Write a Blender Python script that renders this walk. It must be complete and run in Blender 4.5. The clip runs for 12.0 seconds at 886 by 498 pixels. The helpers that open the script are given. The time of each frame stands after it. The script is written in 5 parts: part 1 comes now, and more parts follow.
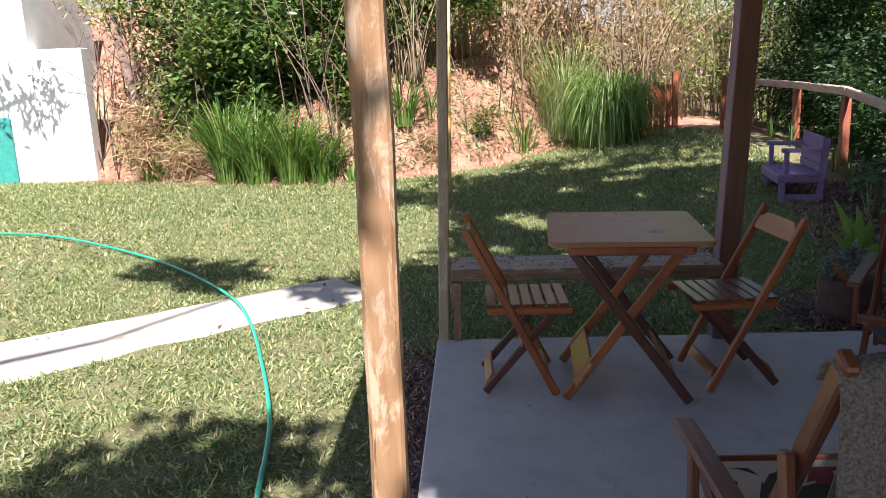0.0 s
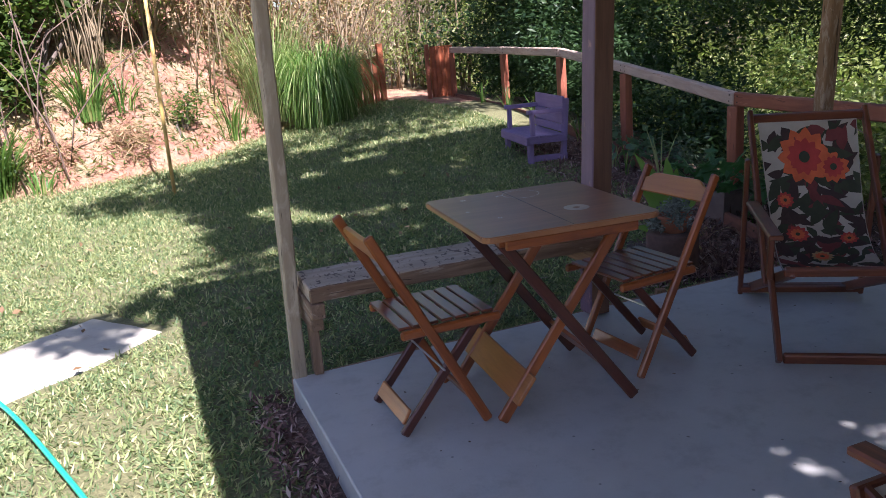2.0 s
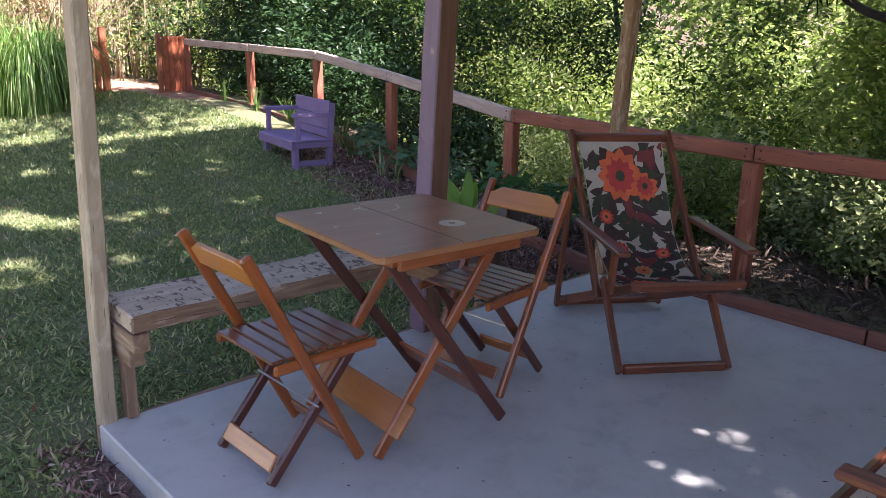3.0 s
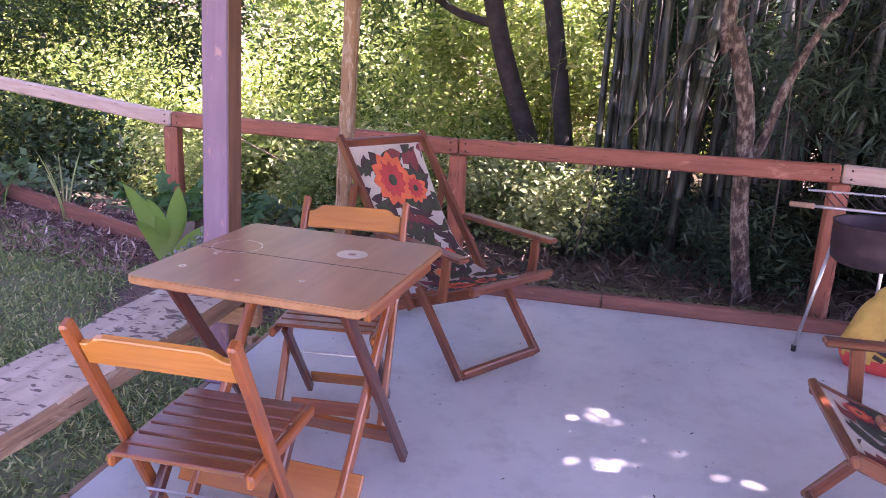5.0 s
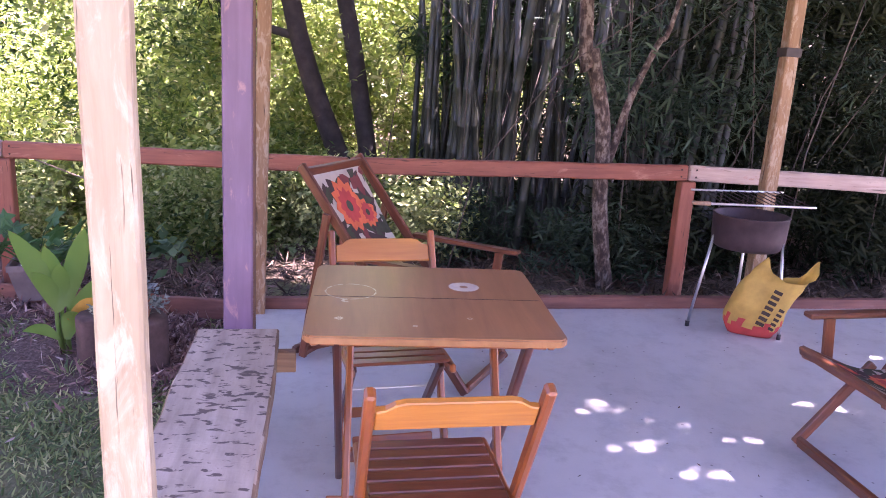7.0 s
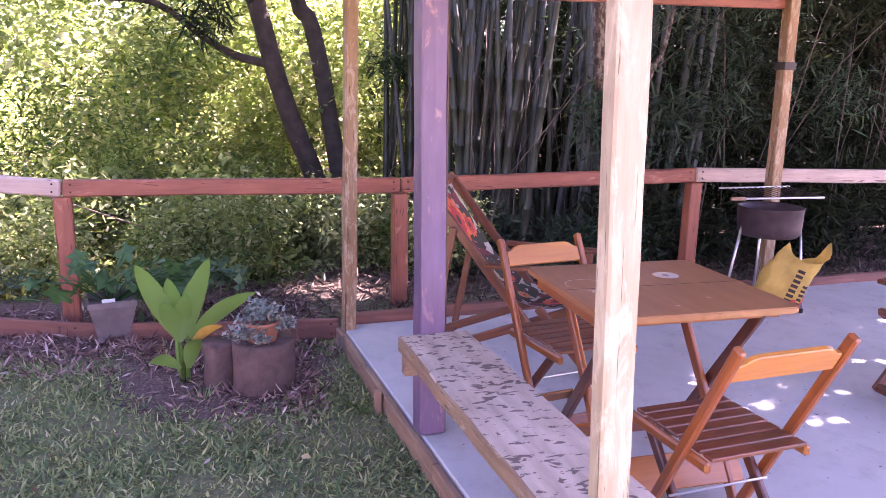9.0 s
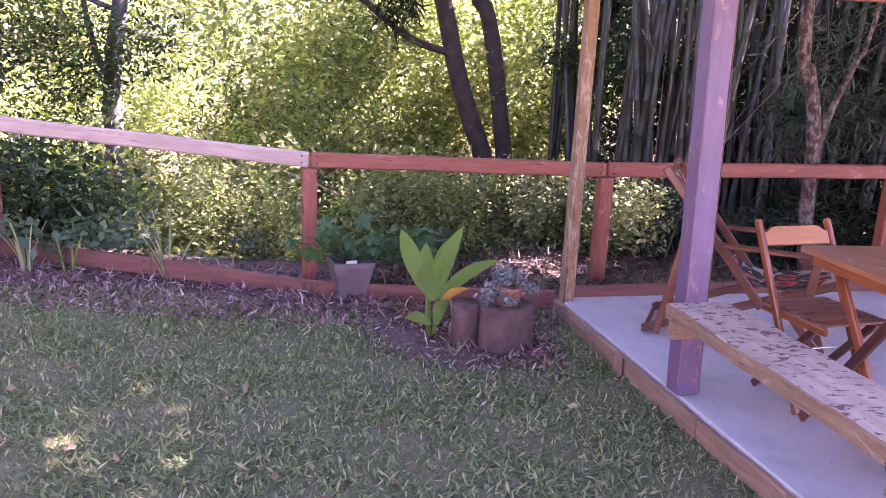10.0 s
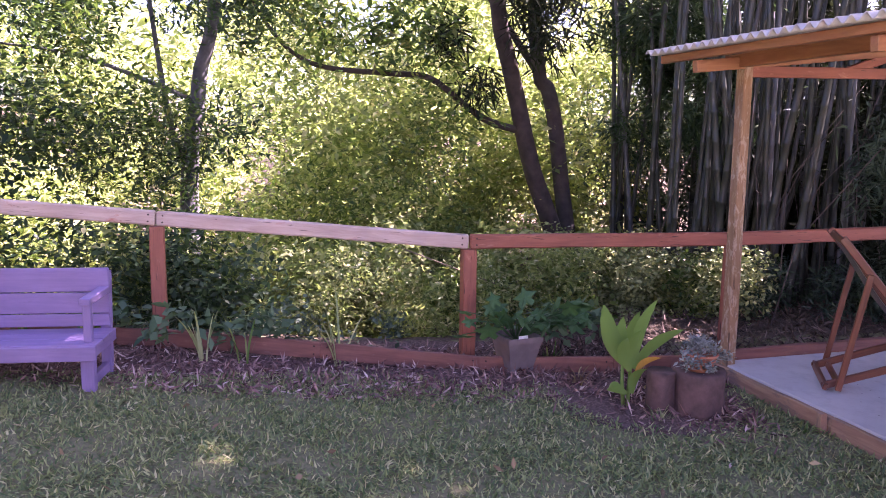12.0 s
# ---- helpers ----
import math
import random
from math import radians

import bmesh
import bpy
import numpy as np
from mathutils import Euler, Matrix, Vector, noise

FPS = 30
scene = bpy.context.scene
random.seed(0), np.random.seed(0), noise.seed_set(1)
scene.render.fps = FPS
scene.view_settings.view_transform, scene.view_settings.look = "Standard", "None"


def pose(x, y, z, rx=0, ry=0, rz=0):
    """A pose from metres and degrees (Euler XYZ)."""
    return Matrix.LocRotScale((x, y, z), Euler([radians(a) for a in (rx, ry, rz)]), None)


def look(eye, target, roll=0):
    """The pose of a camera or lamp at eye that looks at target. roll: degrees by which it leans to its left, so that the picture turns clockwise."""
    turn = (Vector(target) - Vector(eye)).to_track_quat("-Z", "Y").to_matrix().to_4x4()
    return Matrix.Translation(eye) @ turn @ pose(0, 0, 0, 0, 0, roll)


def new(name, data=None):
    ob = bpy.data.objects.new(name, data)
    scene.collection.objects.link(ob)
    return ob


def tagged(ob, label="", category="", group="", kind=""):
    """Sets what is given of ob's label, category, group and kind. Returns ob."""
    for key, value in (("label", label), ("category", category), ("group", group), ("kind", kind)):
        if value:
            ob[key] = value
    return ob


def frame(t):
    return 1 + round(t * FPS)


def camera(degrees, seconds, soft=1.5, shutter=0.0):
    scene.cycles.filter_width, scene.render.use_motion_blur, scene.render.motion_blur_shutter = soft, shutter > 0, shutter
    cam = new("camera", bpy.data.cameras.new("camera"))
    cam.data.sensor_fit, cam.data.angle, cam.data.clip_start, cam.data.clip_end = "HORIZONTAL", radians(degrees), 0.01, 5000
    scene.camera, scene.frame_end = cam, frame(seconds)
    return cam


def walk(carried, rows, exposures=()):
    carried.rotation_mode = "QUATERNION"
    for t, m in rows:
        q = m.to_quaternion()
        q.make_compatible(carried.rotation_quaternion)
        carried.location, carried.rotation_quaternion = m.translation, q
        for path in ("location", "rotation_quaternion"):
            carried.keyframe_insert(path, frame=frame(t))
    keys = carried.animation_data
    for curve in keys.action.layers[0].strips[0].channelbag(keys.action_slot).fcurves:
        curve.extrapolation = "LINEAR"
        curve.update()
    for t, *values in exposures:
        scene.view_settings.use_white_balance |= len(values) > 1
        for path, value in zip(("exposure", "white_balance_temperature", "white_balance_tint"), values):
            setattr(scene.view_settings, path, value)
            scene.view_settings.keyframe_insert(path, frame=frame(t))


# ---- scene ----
cam = camera(58.7, 12.0, 0.9)
PATH = [
    (0, (0.201, -4.049, 1.455), (0.114, -2.102, 1.005), -2.1),
    (0.5, (0.087, -3.813, 1.429), (0.163, -1.87, 0.96), -1.5),
    (1, (-0.069, -3.605, 1.435), (0.143, -1.674, 0.959), -2.0),
    (1.5, (-0.336, -3.454, 1.458), (0.135, -1.578, 0.949), -7.7),
    (2, (-0.529, -3.15, 1.409), (0.171, -1.355, 0.87), -4.5),
    (2.5, (-0.693, -2.86, 1.436), (0.278, -1.199, 0.888), -2.3),
    (3, (-0.87, -2.619, 1.398), (0.446, -1.215, 0.851), 1.5),
    (3.5, (-0.98, -2.388, 1.394), (0.604, -1.295, 0.849), 3.5),
    (3.7, (-0.987, -2.279, 1.393), (0.667, -1.296, 0.846), 2.5),
    (5.3, (-1.237, -1.241, 1.388), (0.673, -0.954, 0.869), 2.2),
    (5.5, (-1.25, -1.109, 1.411), (0.669, -0.893, 0.892), 1.3),
    (6, (-1.331, -0.786, 1.416), (0.605, -0.767, 0.916), 2.4),
    (6.5, (-1.395, -0.528, 1.448), (0.529, -0.796, 0.972), 3.3),
    (7, (-1.319, -0.224, 1.441), (0.59, -0.571, 0.955), 3.2),
    (7.2, (-1.306, -0.135, 1.426), (0.609, -0.474, 0.959), 2.8),
    (8.8, (-1.349, 0.864, 1.437), (0.474, 0.162, 1.011), 1.2),
    (9, (-1.374, 0.99, 1.426), (0.464, 0.328, 0.999), 1.2),
    (9.5, (-1.529, 1.404, 1.381), (0.323, 0.79, 0.943), 1.5),
    (10, (-1.516, 1.827, 1.389), (0.383, 1.393, 0.932), 2.6),
    (10.5, (-1.485, 2.243, 1.455), (0.424, 1.797, 1.061), 3.4),
    (11, (-1.544, 2.603, 1.44), (0.378, 2.16, 1.109), 2.7),
    (11.5, (-1.46, 2.925, 1.447), (0.445, 2.407, 1.126), 0.6),
    (12, (-1.43, 3.24, 1.494), (0.47, 2.69, 1.198), 0.7),
]
EXPOSURES = [(0, 1.5, 6300, 21), (1.0, 1.5, 6300, 22), (1.5, 1.75, 6200, 23), (2.0, 1.75, 5850, 24), (3.0, 2.55, 6050, 24), (3.7, 3.3, 6400, 31), (5.3, 3.9, 6150, 59), (7.2, 3.95, 6100, 57),
             (9.0, 4.1, 6200, 63), (10.0, 4.0, 6150, 72), (10.5, 3.72, 6200, 70), (11.0, 3.6, 6200, 68), (12, 3.5, 6200, 64)]
walk(cam, [(t, look(eye, target, roll)) for t, eye, target, roll in PATH], EXPOSURES)


# ---- world, sun ----
TO_SUN = Vector((0.06, -0.62, 0.78)).normalized()
world = bpy.data.worlds.new("sky")
scene.world = world
world.use_nodes = True
wn = world.node_tree.nodes
sky = wn.new("ShaderNodeTexSky")
sky.sky_type, sky.sun_disc = "NISHITA", False
sky.sun_elevation = math.asin(TO_SUN.z)
sky.sun_rotation = math.atan2(TO_SUN.x, TO_SUN.y)
wn["Background"].inputs["Strength"].default_value = 0.05
world.node_tree.links.new(sky.outputs[0], wn["Background"].inputs["Color"])
sun_data = bpy.data.lights.new("sun", "SUN")
sun_data.energy, sun_data.angle, sun_data.color = 5.0, radians(0.55), (1.0, 0.94, 0.84)
sun = new("sun", sun_data)
sun.matrix_world = look(TO_SUN * 30, (0, 0, 0))

# ---- materials ----
def material(name):
    m = bpy.data.materials.new(name)
    m.use_nodes = True
    nt = m.node_tree
    return m, nt, nt.nodes["Principled BSDF"]


def node(nt, kind, **values):
    n = nt.nodes.new("ShaderNode" + kind)
    for k, v in values.items():
        n.inputs[k].default_value = v
    return n


def ramp(nt, source, stops):
    r = nt.nodes.new("ShaderNodeValToRGB")
    e = r.color_ramp.elements
    while len(e) < len(stops):
        e.new(0.5)
    for el, (p, c) in zip(e, stops):
        el.position = p
        el.color = (*c, 1) if len(c) == 3 else c
    nt.links.new(source, r.inputs[0])
    return r.outputs[0]


def coords(nt, scale=(1, 1, 1), kind="Object"):
    tc = nt.nodes.new("ShaderNodeTexCoord")
    mp = nt.nodes.new("ShaderNodeMapping")
    mp.inputs["Scale"].default_value = scale
    nt.links.new(tc.outputs[kind], mp.inputs[0])
    oi = nt.nodes.new("ShaderNodeObjectInfo")
    mu = nt.nodes.new("ShaderNodeMath")
    mu.operation = "MULTIPLY"
    mu.inputs[1].default_value = 37.0
    nt.links.new(oi.outputs["Random"], mu.inputs[0])
    nt.links.new(mu.outputs[0], mp.inputs["Location"])
    return mp.outputs[0]


def noisy(nt, vec, scale, detail=5.0, rough=0.6, warp=0.0):
    n = node(nt, "TexNoise", Scale=scale, Detail=detail, Roughness=rough, Distortion=warp)
    nt.links.new(vec, n.inputs["Vector"])
    return n.outputs["Fac"]


def mix(nt, fac, a, b, blend="MIX"):
    n = nt.nodes.new("ShaderNodeMix")
    n.data_type, n.blend_type = "RGBA", blend
    for sock, v in ((n.inputs[0], fac), (n.inputs[6], a), (n.inputs[7], b)):
        if isinstance(v, (int, float)):
            sock.default_value = v
        elif isinstance(v, tuple):
            sock.default_value = (*v, 1)
        else:
            nt.links.new(v, sock)
    return n.outputs[2]


def bumped(nt, bsdf, height, strength=0.3, distance=0.01):
    b = node(nt, "Bump", Strength=strength, Distance=distance)
    nt.links.new(height, b.inputs["Height"])
    nt.links.new(b.outputs[0], bsdf.inputs["Normal"])


def wood(name, light, dark, rough=0.5, grain=9.0, coat=0.0, wear=None, wear_at=0.62, bump=0.25, cracks=False, flake=1.0):
    """Grain along the piece's own z, streaks and blotches, and a second coat that has worn off in places."""
    m, nt, b = material(name)
    v = coords(nt, (grain, grain, grain * 0.09))
    streak = noisy(nt, v, 3.2, 7, 0.65, 0.8)
    col = ramp(nt, streak, [(0.3, dark), (0.7, light)])
    blot = noisy(nt, coords(nt, (1, 1, 0.5)), 6.0, 4)
    col = mix(nt, ramp(nt, blot, [(0.35, (0, 0, 0)), (0.75, (0.45, 0.45, 0.45))]), col, tuple(c * 0.62 for c in dark))
    if wear:
        w = noisy(nt, coords(nt, (5 * flake, 5 * flake, 1.6 * flake)), 2.6, 8, 0.7, 0.6)
        mask = ramp(nt, w, [(wear_at - 0.06, (0, 0, 0)), (wear_at + 0.04, (1, 1, 1))])
        col = mix(nt, mask, col, wear)
    if cracks:
        c = noisy(nt, coords(nt, (46, 46, 3.2)), 1.0, 3, 0.55, 1.6)
        col = mix(nt, ramp(nt, c, [(0.64, (0, 0, 0)), (0.69, (0.85, 0.85, 0.85))]), col, tuple(q * 0.25 for q in dark))
    nt.links.new(col, b.inputs["Base Color"])
    b.inputs["Roughness"].default_value = rough
    b.inputs["Coat Weight"].default_value = coat
    b.inputs["Coat Roughness"].default_value = 0.25
    bumped(nt, b, streak, bump, 0.004)
    return m


def plain(name, color, rough=0.6, metal=0.0, vary=0.25, scale=14.0, bump=0.15):
    m, nt, b = material(name)
    n = noisy(nt, coords(nt), scale, 6)
    col = ramp(nt, n, [(0.25, tuple(c * (1 - vary) for c in color)), (0.75, tuple(min(1, c * (1 + vary)) for c in color))])
    nt.links.new(col, b.inputs["Base Color"])
    b.inputs["Roughness"].default_value, b.inputs["Metallic"].default_value = rough, metal
    bumped(nt, b, n, bump, 0.004)
    return m


def foliage(name, a, b_, through_=0.45, rough=0.45, tip=None, gloss=0.3):
    """Leaves: a colour for each leaf, light shining through."""
    m, nt, b = material(name)
    g = nt.nodes.new("ShaderNodeNewGeometry")
    stops = [(0.0, a), (0.8, b_)] + ([(1.0, tip)] if tip else [])
    col = ramp(nt, g.outputs["Random Per Island"], stops)
    nt.links.new(col, b.inputs["Base Color"])
    b.inputs["Roughness"].default_value = rough
    b.inputs["Specular IOR Level"].default_value = gloss
    tr = nt.nodes.new("ShaderNodeBsdfTranslucent")
    lit = mix(nt, 1.0, col, (1.4, 1.5, 0.95), "MULTIPLY")
    nt.links.new(lit, tr.inputs["Color"])
    ms = nt.nodes.new("ShaderNodeMixShader")
    ms.inputs[0].default_value = through_
    nt.links.new(b.outputs[0], ms.inputs[1])
    nt.links.new(tr.outputs[0], ms.inputs[2])
    nt.links.new(ms.outputs[0], nt.nodes["Material Output"].inputs[0])
    return m


def ground_material():
    m, nt, b = material("ground")
    v = coords(nt, kind="Object")
    big, fine = noisy(nt, v, 0.9, 5), noisy(nt, v, 34.0, 6, 0.7)
    lawn = mix(nt, big, (0.17, 0.17, 0.08), (0.30, 0.27, 0.14))
    lawn = mix(nt, ramp(nt, fine, [(0.35, (0, 0, 0)), (0.7, (1, 1, 1))]), lawn, (0.08, 0.09, 0.035))
    speck = noisy(nt, v, 55.0, 6, 0.75, 1.0)
    mulch = ramp(nt, speck, [(0.3, (0.03, 0.018, 0.014)), (0.5, (0.13, 0.075, 0.06)), (0.68, (0.33, 0.23, 0.2))])
    red = ramp(nt, noisy(nt, v, 5.0, 8, 0.65), [(0.3, (0.20, 0.085, 0.06)), (0.52, (0.36, 0.175, 0.125)), (0.75, (0.46, 0.31, 0.245))])
    red = mix(nt, ramp(nt, noisy(nt, v, 2.2, 8, 0.7), [(0.48, (0, 0, 0)), (0.6, (1, 1, 1))]), red, (0.36, 0.28, 0.17))
    litter = ramp(nt, noisy(nt, v, 26.0, 6, 0.7, 1.5), [(0.35, (0.035, 0.026, 0.016)), (0.62, (0.16, 0.11, 0.07))])
    col = lawn
    for name, other in (("mulch", mulch), ("red", red), ("litter", litter)):
        at = nt.nodes.new("ShaderNodeAttribute")
        at.attribute_name = name
        ad = nt.nodes.new("ShaderNodeMath")
        ad.operation = "ADD"
        nt.links.new(at.outputs["Fac"], ad.inputs[0])
        nt.links.new(noisy(nt, v, 9.0, 6, 0.7), ad.inputs[1])
        col = mix(nt, ramp(nt, ad.outputs[0], [(0.90, (0, 0, 0)), (1.06, (1, 1, 1))]), col, other)
    nt.links.new(col, b.inputs["Base Color"])
    b.inputs["Roughness"].default_value = 0.95
    bumped(nt, b, fine, 0.8, 0.03)
    return m


def concrete(name, a, b_, stain, rough=0.75):
    m, nt, b = material(name)
    v = coords(nt)
    big, fine, mid = noisy(nt, v, 1.3, 6, 0.65), noisy(nt, v, 90, 4), noisy(nt, v, 6.5, 7, 0.7)
    col = ramp(nt, big, [(0.3, a), (0.7, b_)])
    col = mix(nt, ramp(nt, mid, [(0.5, (0, 0, 0)), (0.72, (0.6, 0.6, 0.6))]), col, stain)
    dots = node(nt, "TexVoronoi", Scale=11.0)
    nt.links.new(v, dots.inputs["Vector"])
    col = mix(nt, ramp(nt, dots.outputs["Distance"], [(0.045, (0.7, 0.7, 0.7)), (0.075, (0, 0, 0))]), col, tuple(c * 0.35 for c in stain))
    nt.links.new(col, b.inputs["Base Color"])
    nt.links.new(ramp(nt, mid, [(0.3, (rough - 0.15,) * 3), (0.7, (rough + 0.1,) * 3)]), b.inputs["Roughness"])
    bumped(nt, b, fine, 0.25, 0.003)
    return m


M_GROUND = ground_material()
M_SLAB = concrete("patio_concrete", (0.41, 0.405, 0.41), (0.53, 0.52, 0.52), (0.33, 0.32, 0.32), 0.55)
M_PATH = concrete("path_concrete", (0.40, 0.37, 0.32), (0.52, 0.49, 0.43), (0.28, 0.25, 0.21))
M_TEAK = wood("varnished_wood", (0.42, 0.12, 0.026), (0.19, 0.045, 0.012), 0.32, 10, 0.5)
M_TEAK_PALE = wood("varnished_pale_wood", (0.56, 0.225, 0.032), (0.38, 0.13, 0.02), 0.32, 8, 0.5)
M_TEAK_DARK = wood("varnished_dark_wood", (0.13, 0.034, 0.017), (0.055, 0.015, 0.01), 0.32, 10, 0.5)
M_SEAT = wood("varnished_seat_wood", (0.25, 0.07, 0.03), (0.12, 0.032, 0.016), 0.32, 10, 0.5)
M_TEAK_MID = wood("varnished_golden_brown_wood", (0.47, 0.165, 0.035), (0.29, 0.09, 0.022), 0.32, 9, 0.5)
M_TOP = wood("table_top_wood", (0.42, 0.185, 0.08), (0.30, 0.125, 0.055), 0.36, 6, 0.15, bump=0.08)
M_DECK = wood("deck_chair_wood", (0.25, 0.075, 0.03), (0.085, 0.024, 0.013), 0.4, 10, 0.3)
M_POST = wood("peeling_post_wood", (0.47, 0.38, 0.28), (0.34, 0.255, 0.175), 0.75, 9, 0, (0.49, 0.405, 0.31), 0.58, 0.6, True, 1.2)
M_OCHRE = wood("ochre_post_wood", (0.36, 0.225, 0.12), (0.23, 0.125, 0.06), 0.75, 7, 0, (0.40, 0.295, 0.205), 0.56, 1.0, True, 2.6)
M_PURPLE = wood("purple_paint", (0.20, 0.125, 0.215), (0.15, 0.09, 0.16), 0.5, 8, 0.15, (0.36, 0.20, 0.22), 0.63, 0.2, False, 1.6)
M_LILAC = wood("lilac_paint", (0.29, 0.20, 0.385), (0.22, 0.15, 0.30), 0.55, 8, 0.05, (0.20, 0.14, 0.26), 0.66, 0.25)
M_RAIL = wood("red_brown_stain", (0.40, 0.13, 0.075), (0.25, 0.075, 0.045), 0.6, 8, 0, (0.47, 0.20, 0.13), 0.64, 0.5, True)
M_RAIL_PALE = wood("bare_rail_wood", (0.64, 0.50, 0.42), (0.44, 0.30, 0.25), 0.75, 8, 0, (0.44, 0.19, 0.14), 0.66, 0.7, True)
M_KERB = wood("kerb_board_wood", (0.29, 0.12, 0.085), (0.15, 0.058, 0.045), 0.7, 8, 0, (0.27, 0.15, 0.12), 0.66, 0.5)
M_EDGE = wood("edging_wood", (0.42, 0.27, 0.17), (0.22, 0.12, 0.08), 0.8, 8, 0, (0.14, 0.10, 0.09), 0.62, 0.6)
M_BEAM = wood("roof_beam_wood", (0.42, 0.19, 0.08), (0.26, 0.10, 0.045), 0.55, 8)


def bench_material():
    m, nt, b = material("flaking_bench_paint")
    v = coords(nt, (24, 24, 44))
    chips = noisy(nt, v, 1.0, 3, 0.5, 0.6)
    base = ramp(nt, noisy(nt, coords(nt, (9, 9, 1.5)), 2.5, 6), [(0.3, (0.36, 0.27, 0.205)), (0.7, (0.56, 0.45, 0.365))])
    col = mix(nt, ramp(nt, chips, [(0.575, (0, 0, 0)), (0.625, (0.9, 0.9, 0.9))]), base, (0.10, 0.065, 0.055))
    nt.links.new(col, b.inputs["Base Color"])
    b.inputs["Roughness"].default_value = 0.7
    bumped(nt, b, chips, 0.4, 0.006)
    return m


M_BENCH = bench_material()
M_BARE_EDGE = wood("rough_sawn_edge", (0.36, 0.24, 0.16), (0.17, 0.095, 0.06), 0.8, 10, 0, (0.42, 0.33, 0.26), 0.6, 0.9, True)
M_STEEL = plain("dull_steel", (0.55, 0.55, 0.56), 0.35, 0.9, 0.15)
M_IRON = plain("burnt_iron", (0.07, 0.045, 0.05), 0.55, 0.5, 0.4)
M_BLACK = plain("black_rubber", (0.015, 0.015, 0.017), 0.6)
M_FIBRE = plain("fibre_cement_sheet", (0.48, 0.46, 0.45), 0.85, 0, 0.2, 20)
M_HOSE = plain("green_hose_plastic", (0.015, 0.36, 0.24), 0.35, 0, 0.1)
M_BARK = plain("grey_bark", (0.115, 0.09, 0.075), 0.9, 0, 0.55, 9, 0.8)
M_BARK_PALE = plain("pale_bark", (0.145, 0.098, 0.08), 0.9, 0, 0.65, 11, 0.9)


def mottled_bark():
    m, nt, b = material("mottled_bark")
    v = coords(nt, (1, 1, 0.6))
    n = noisy(nt, v, 26.0, 6, 0.65)
    col = ramp(nt, n, [(0.42, (0.045, 0.030, 0.026)), (0.52, (0.11, 0.075, 0.06)), (0.60, (0.24, 0.20, 0.165))])
    nt.links.new(col, b.inputs["Base Color"])
    b.inputs["Roughness"].default_value = 0.9
    bumped(nt, b, n, 0.8, 0.01)
    return m


M_MOTTLED = mottled_bark()
M_STALK = plain("dry_stalks", (0.25, 0.19, 0.12), 0.8, 0, 0.35, 4)
# culms coloured darker than real bamboo, to hold the stand's deep shade
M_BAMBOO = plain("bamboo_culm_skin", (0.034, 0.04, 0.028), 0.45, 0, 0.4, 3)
M_BAMBOO_PALE = plain("pale_bamboo_culm_skin", (0.09, 0.097, 0.095), 0.5, 0, 0.45, 3)
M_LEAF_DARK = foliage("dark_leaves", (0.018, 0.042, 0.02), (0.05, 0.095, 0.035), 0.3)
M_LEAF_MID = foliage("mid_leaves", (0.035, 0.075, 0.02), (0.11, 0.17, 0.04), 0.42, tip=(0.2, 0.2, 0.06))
# lighter leaf copy, with sunlight put into its colour
M_LEAF_SUN = foliage("sun_coloured_leaves", (0.13, 0.19, 0.06), (0.33, 0.37, 0.15), 0.52, tip=(0.60, 0.57, 0.38))
# deep shade of the stand is put into this leaf colour
M_LEAF_BAMBOO_SHADE = foliage("bamboo_leaves", (0.011, 0.017, 0.010), (0.036, 0.046, 0.024), 0.12, 0.75, gloss=0.08)
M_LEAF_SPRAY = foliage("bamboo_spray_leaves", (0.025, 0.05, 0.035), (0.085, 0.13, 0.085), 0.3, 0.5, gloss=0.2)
M_GRASS = foliage("grass_blades", (0.085, 0.145, 0.065), (0.30, 0.34, 0.155), 0.35, 0.5, (0.58, 0.52, 0.32))
M_REED = foliage("reed_leaves", (0.05, 0.12, 0.025), (0.14, 0.25, 0.06), 0.4, 0.4, (0.3, 0.32, 0.12))
M_BROAD = foliage("broad_leaves", (0.11, 0.22, 0.045), (0.20, 0.32, 0.085), 0.4, 0.35)
M_SILVER = foliage("silver_leaves", (0.13, 0.15, 0.13), (0.32, 0.34, 0.32), 0.15, 0.7)
M_PALE_STRAP = foliage("pale_strap_leaves", (0.24, 0.29, 0.12), (0.46, 0.48, 0.26), 0.3, 0.5)
M_DRY = foliage("dry_leaves", (0.16, 0.09, 0.05), (0.42, 0.30, 0.18), 0.2, 0.7, (0.5, 0.42, 0.22))
# darker copy of the chips; on the bamboo litter its colour carries shade
M_CHIP_DARK = foliage("dead_bamboo_leaves", (0.035, 0.025, 0.02), (0.15, 0.10, 0.075), 0.05, 0.85, (0.30, 0.22, 0.18))
M_CHIP = foliage("mulch_chips", (0.07, 0.032, 0.03), (0.34, 0.20, 0.175), 0.05, 0.85, (0.64, 0.50, 0.44))


# ---- building helpers ----
def mesh_object(name, verts, faces, mat, parent=None, m=None, smooth=False):
    me = bpy.data.meshes.new(name)
    me.from_pydata(verts, [], faces)
    me.materials.append(mat)
    if smooth:
        me.shade_smooth()
    ob = new(name, me)
    ob.parent = parent
    if m is not None:
        ob.matrix_basis = m
    return ob


def part(name, bm, mat, parent, label="", m=None, smooth=False):
    me = bpy.data.meshes.new(name)
    bm.to_mesh(me)
    bm.free()
    me.materials.append(mat)
    if smooth:
        me.shade_smooth()
    ob = new(name, me)
    ob.parent = parent
    if m is not None:
        ob.matrix_basis = m
    return tagged(ob, label)


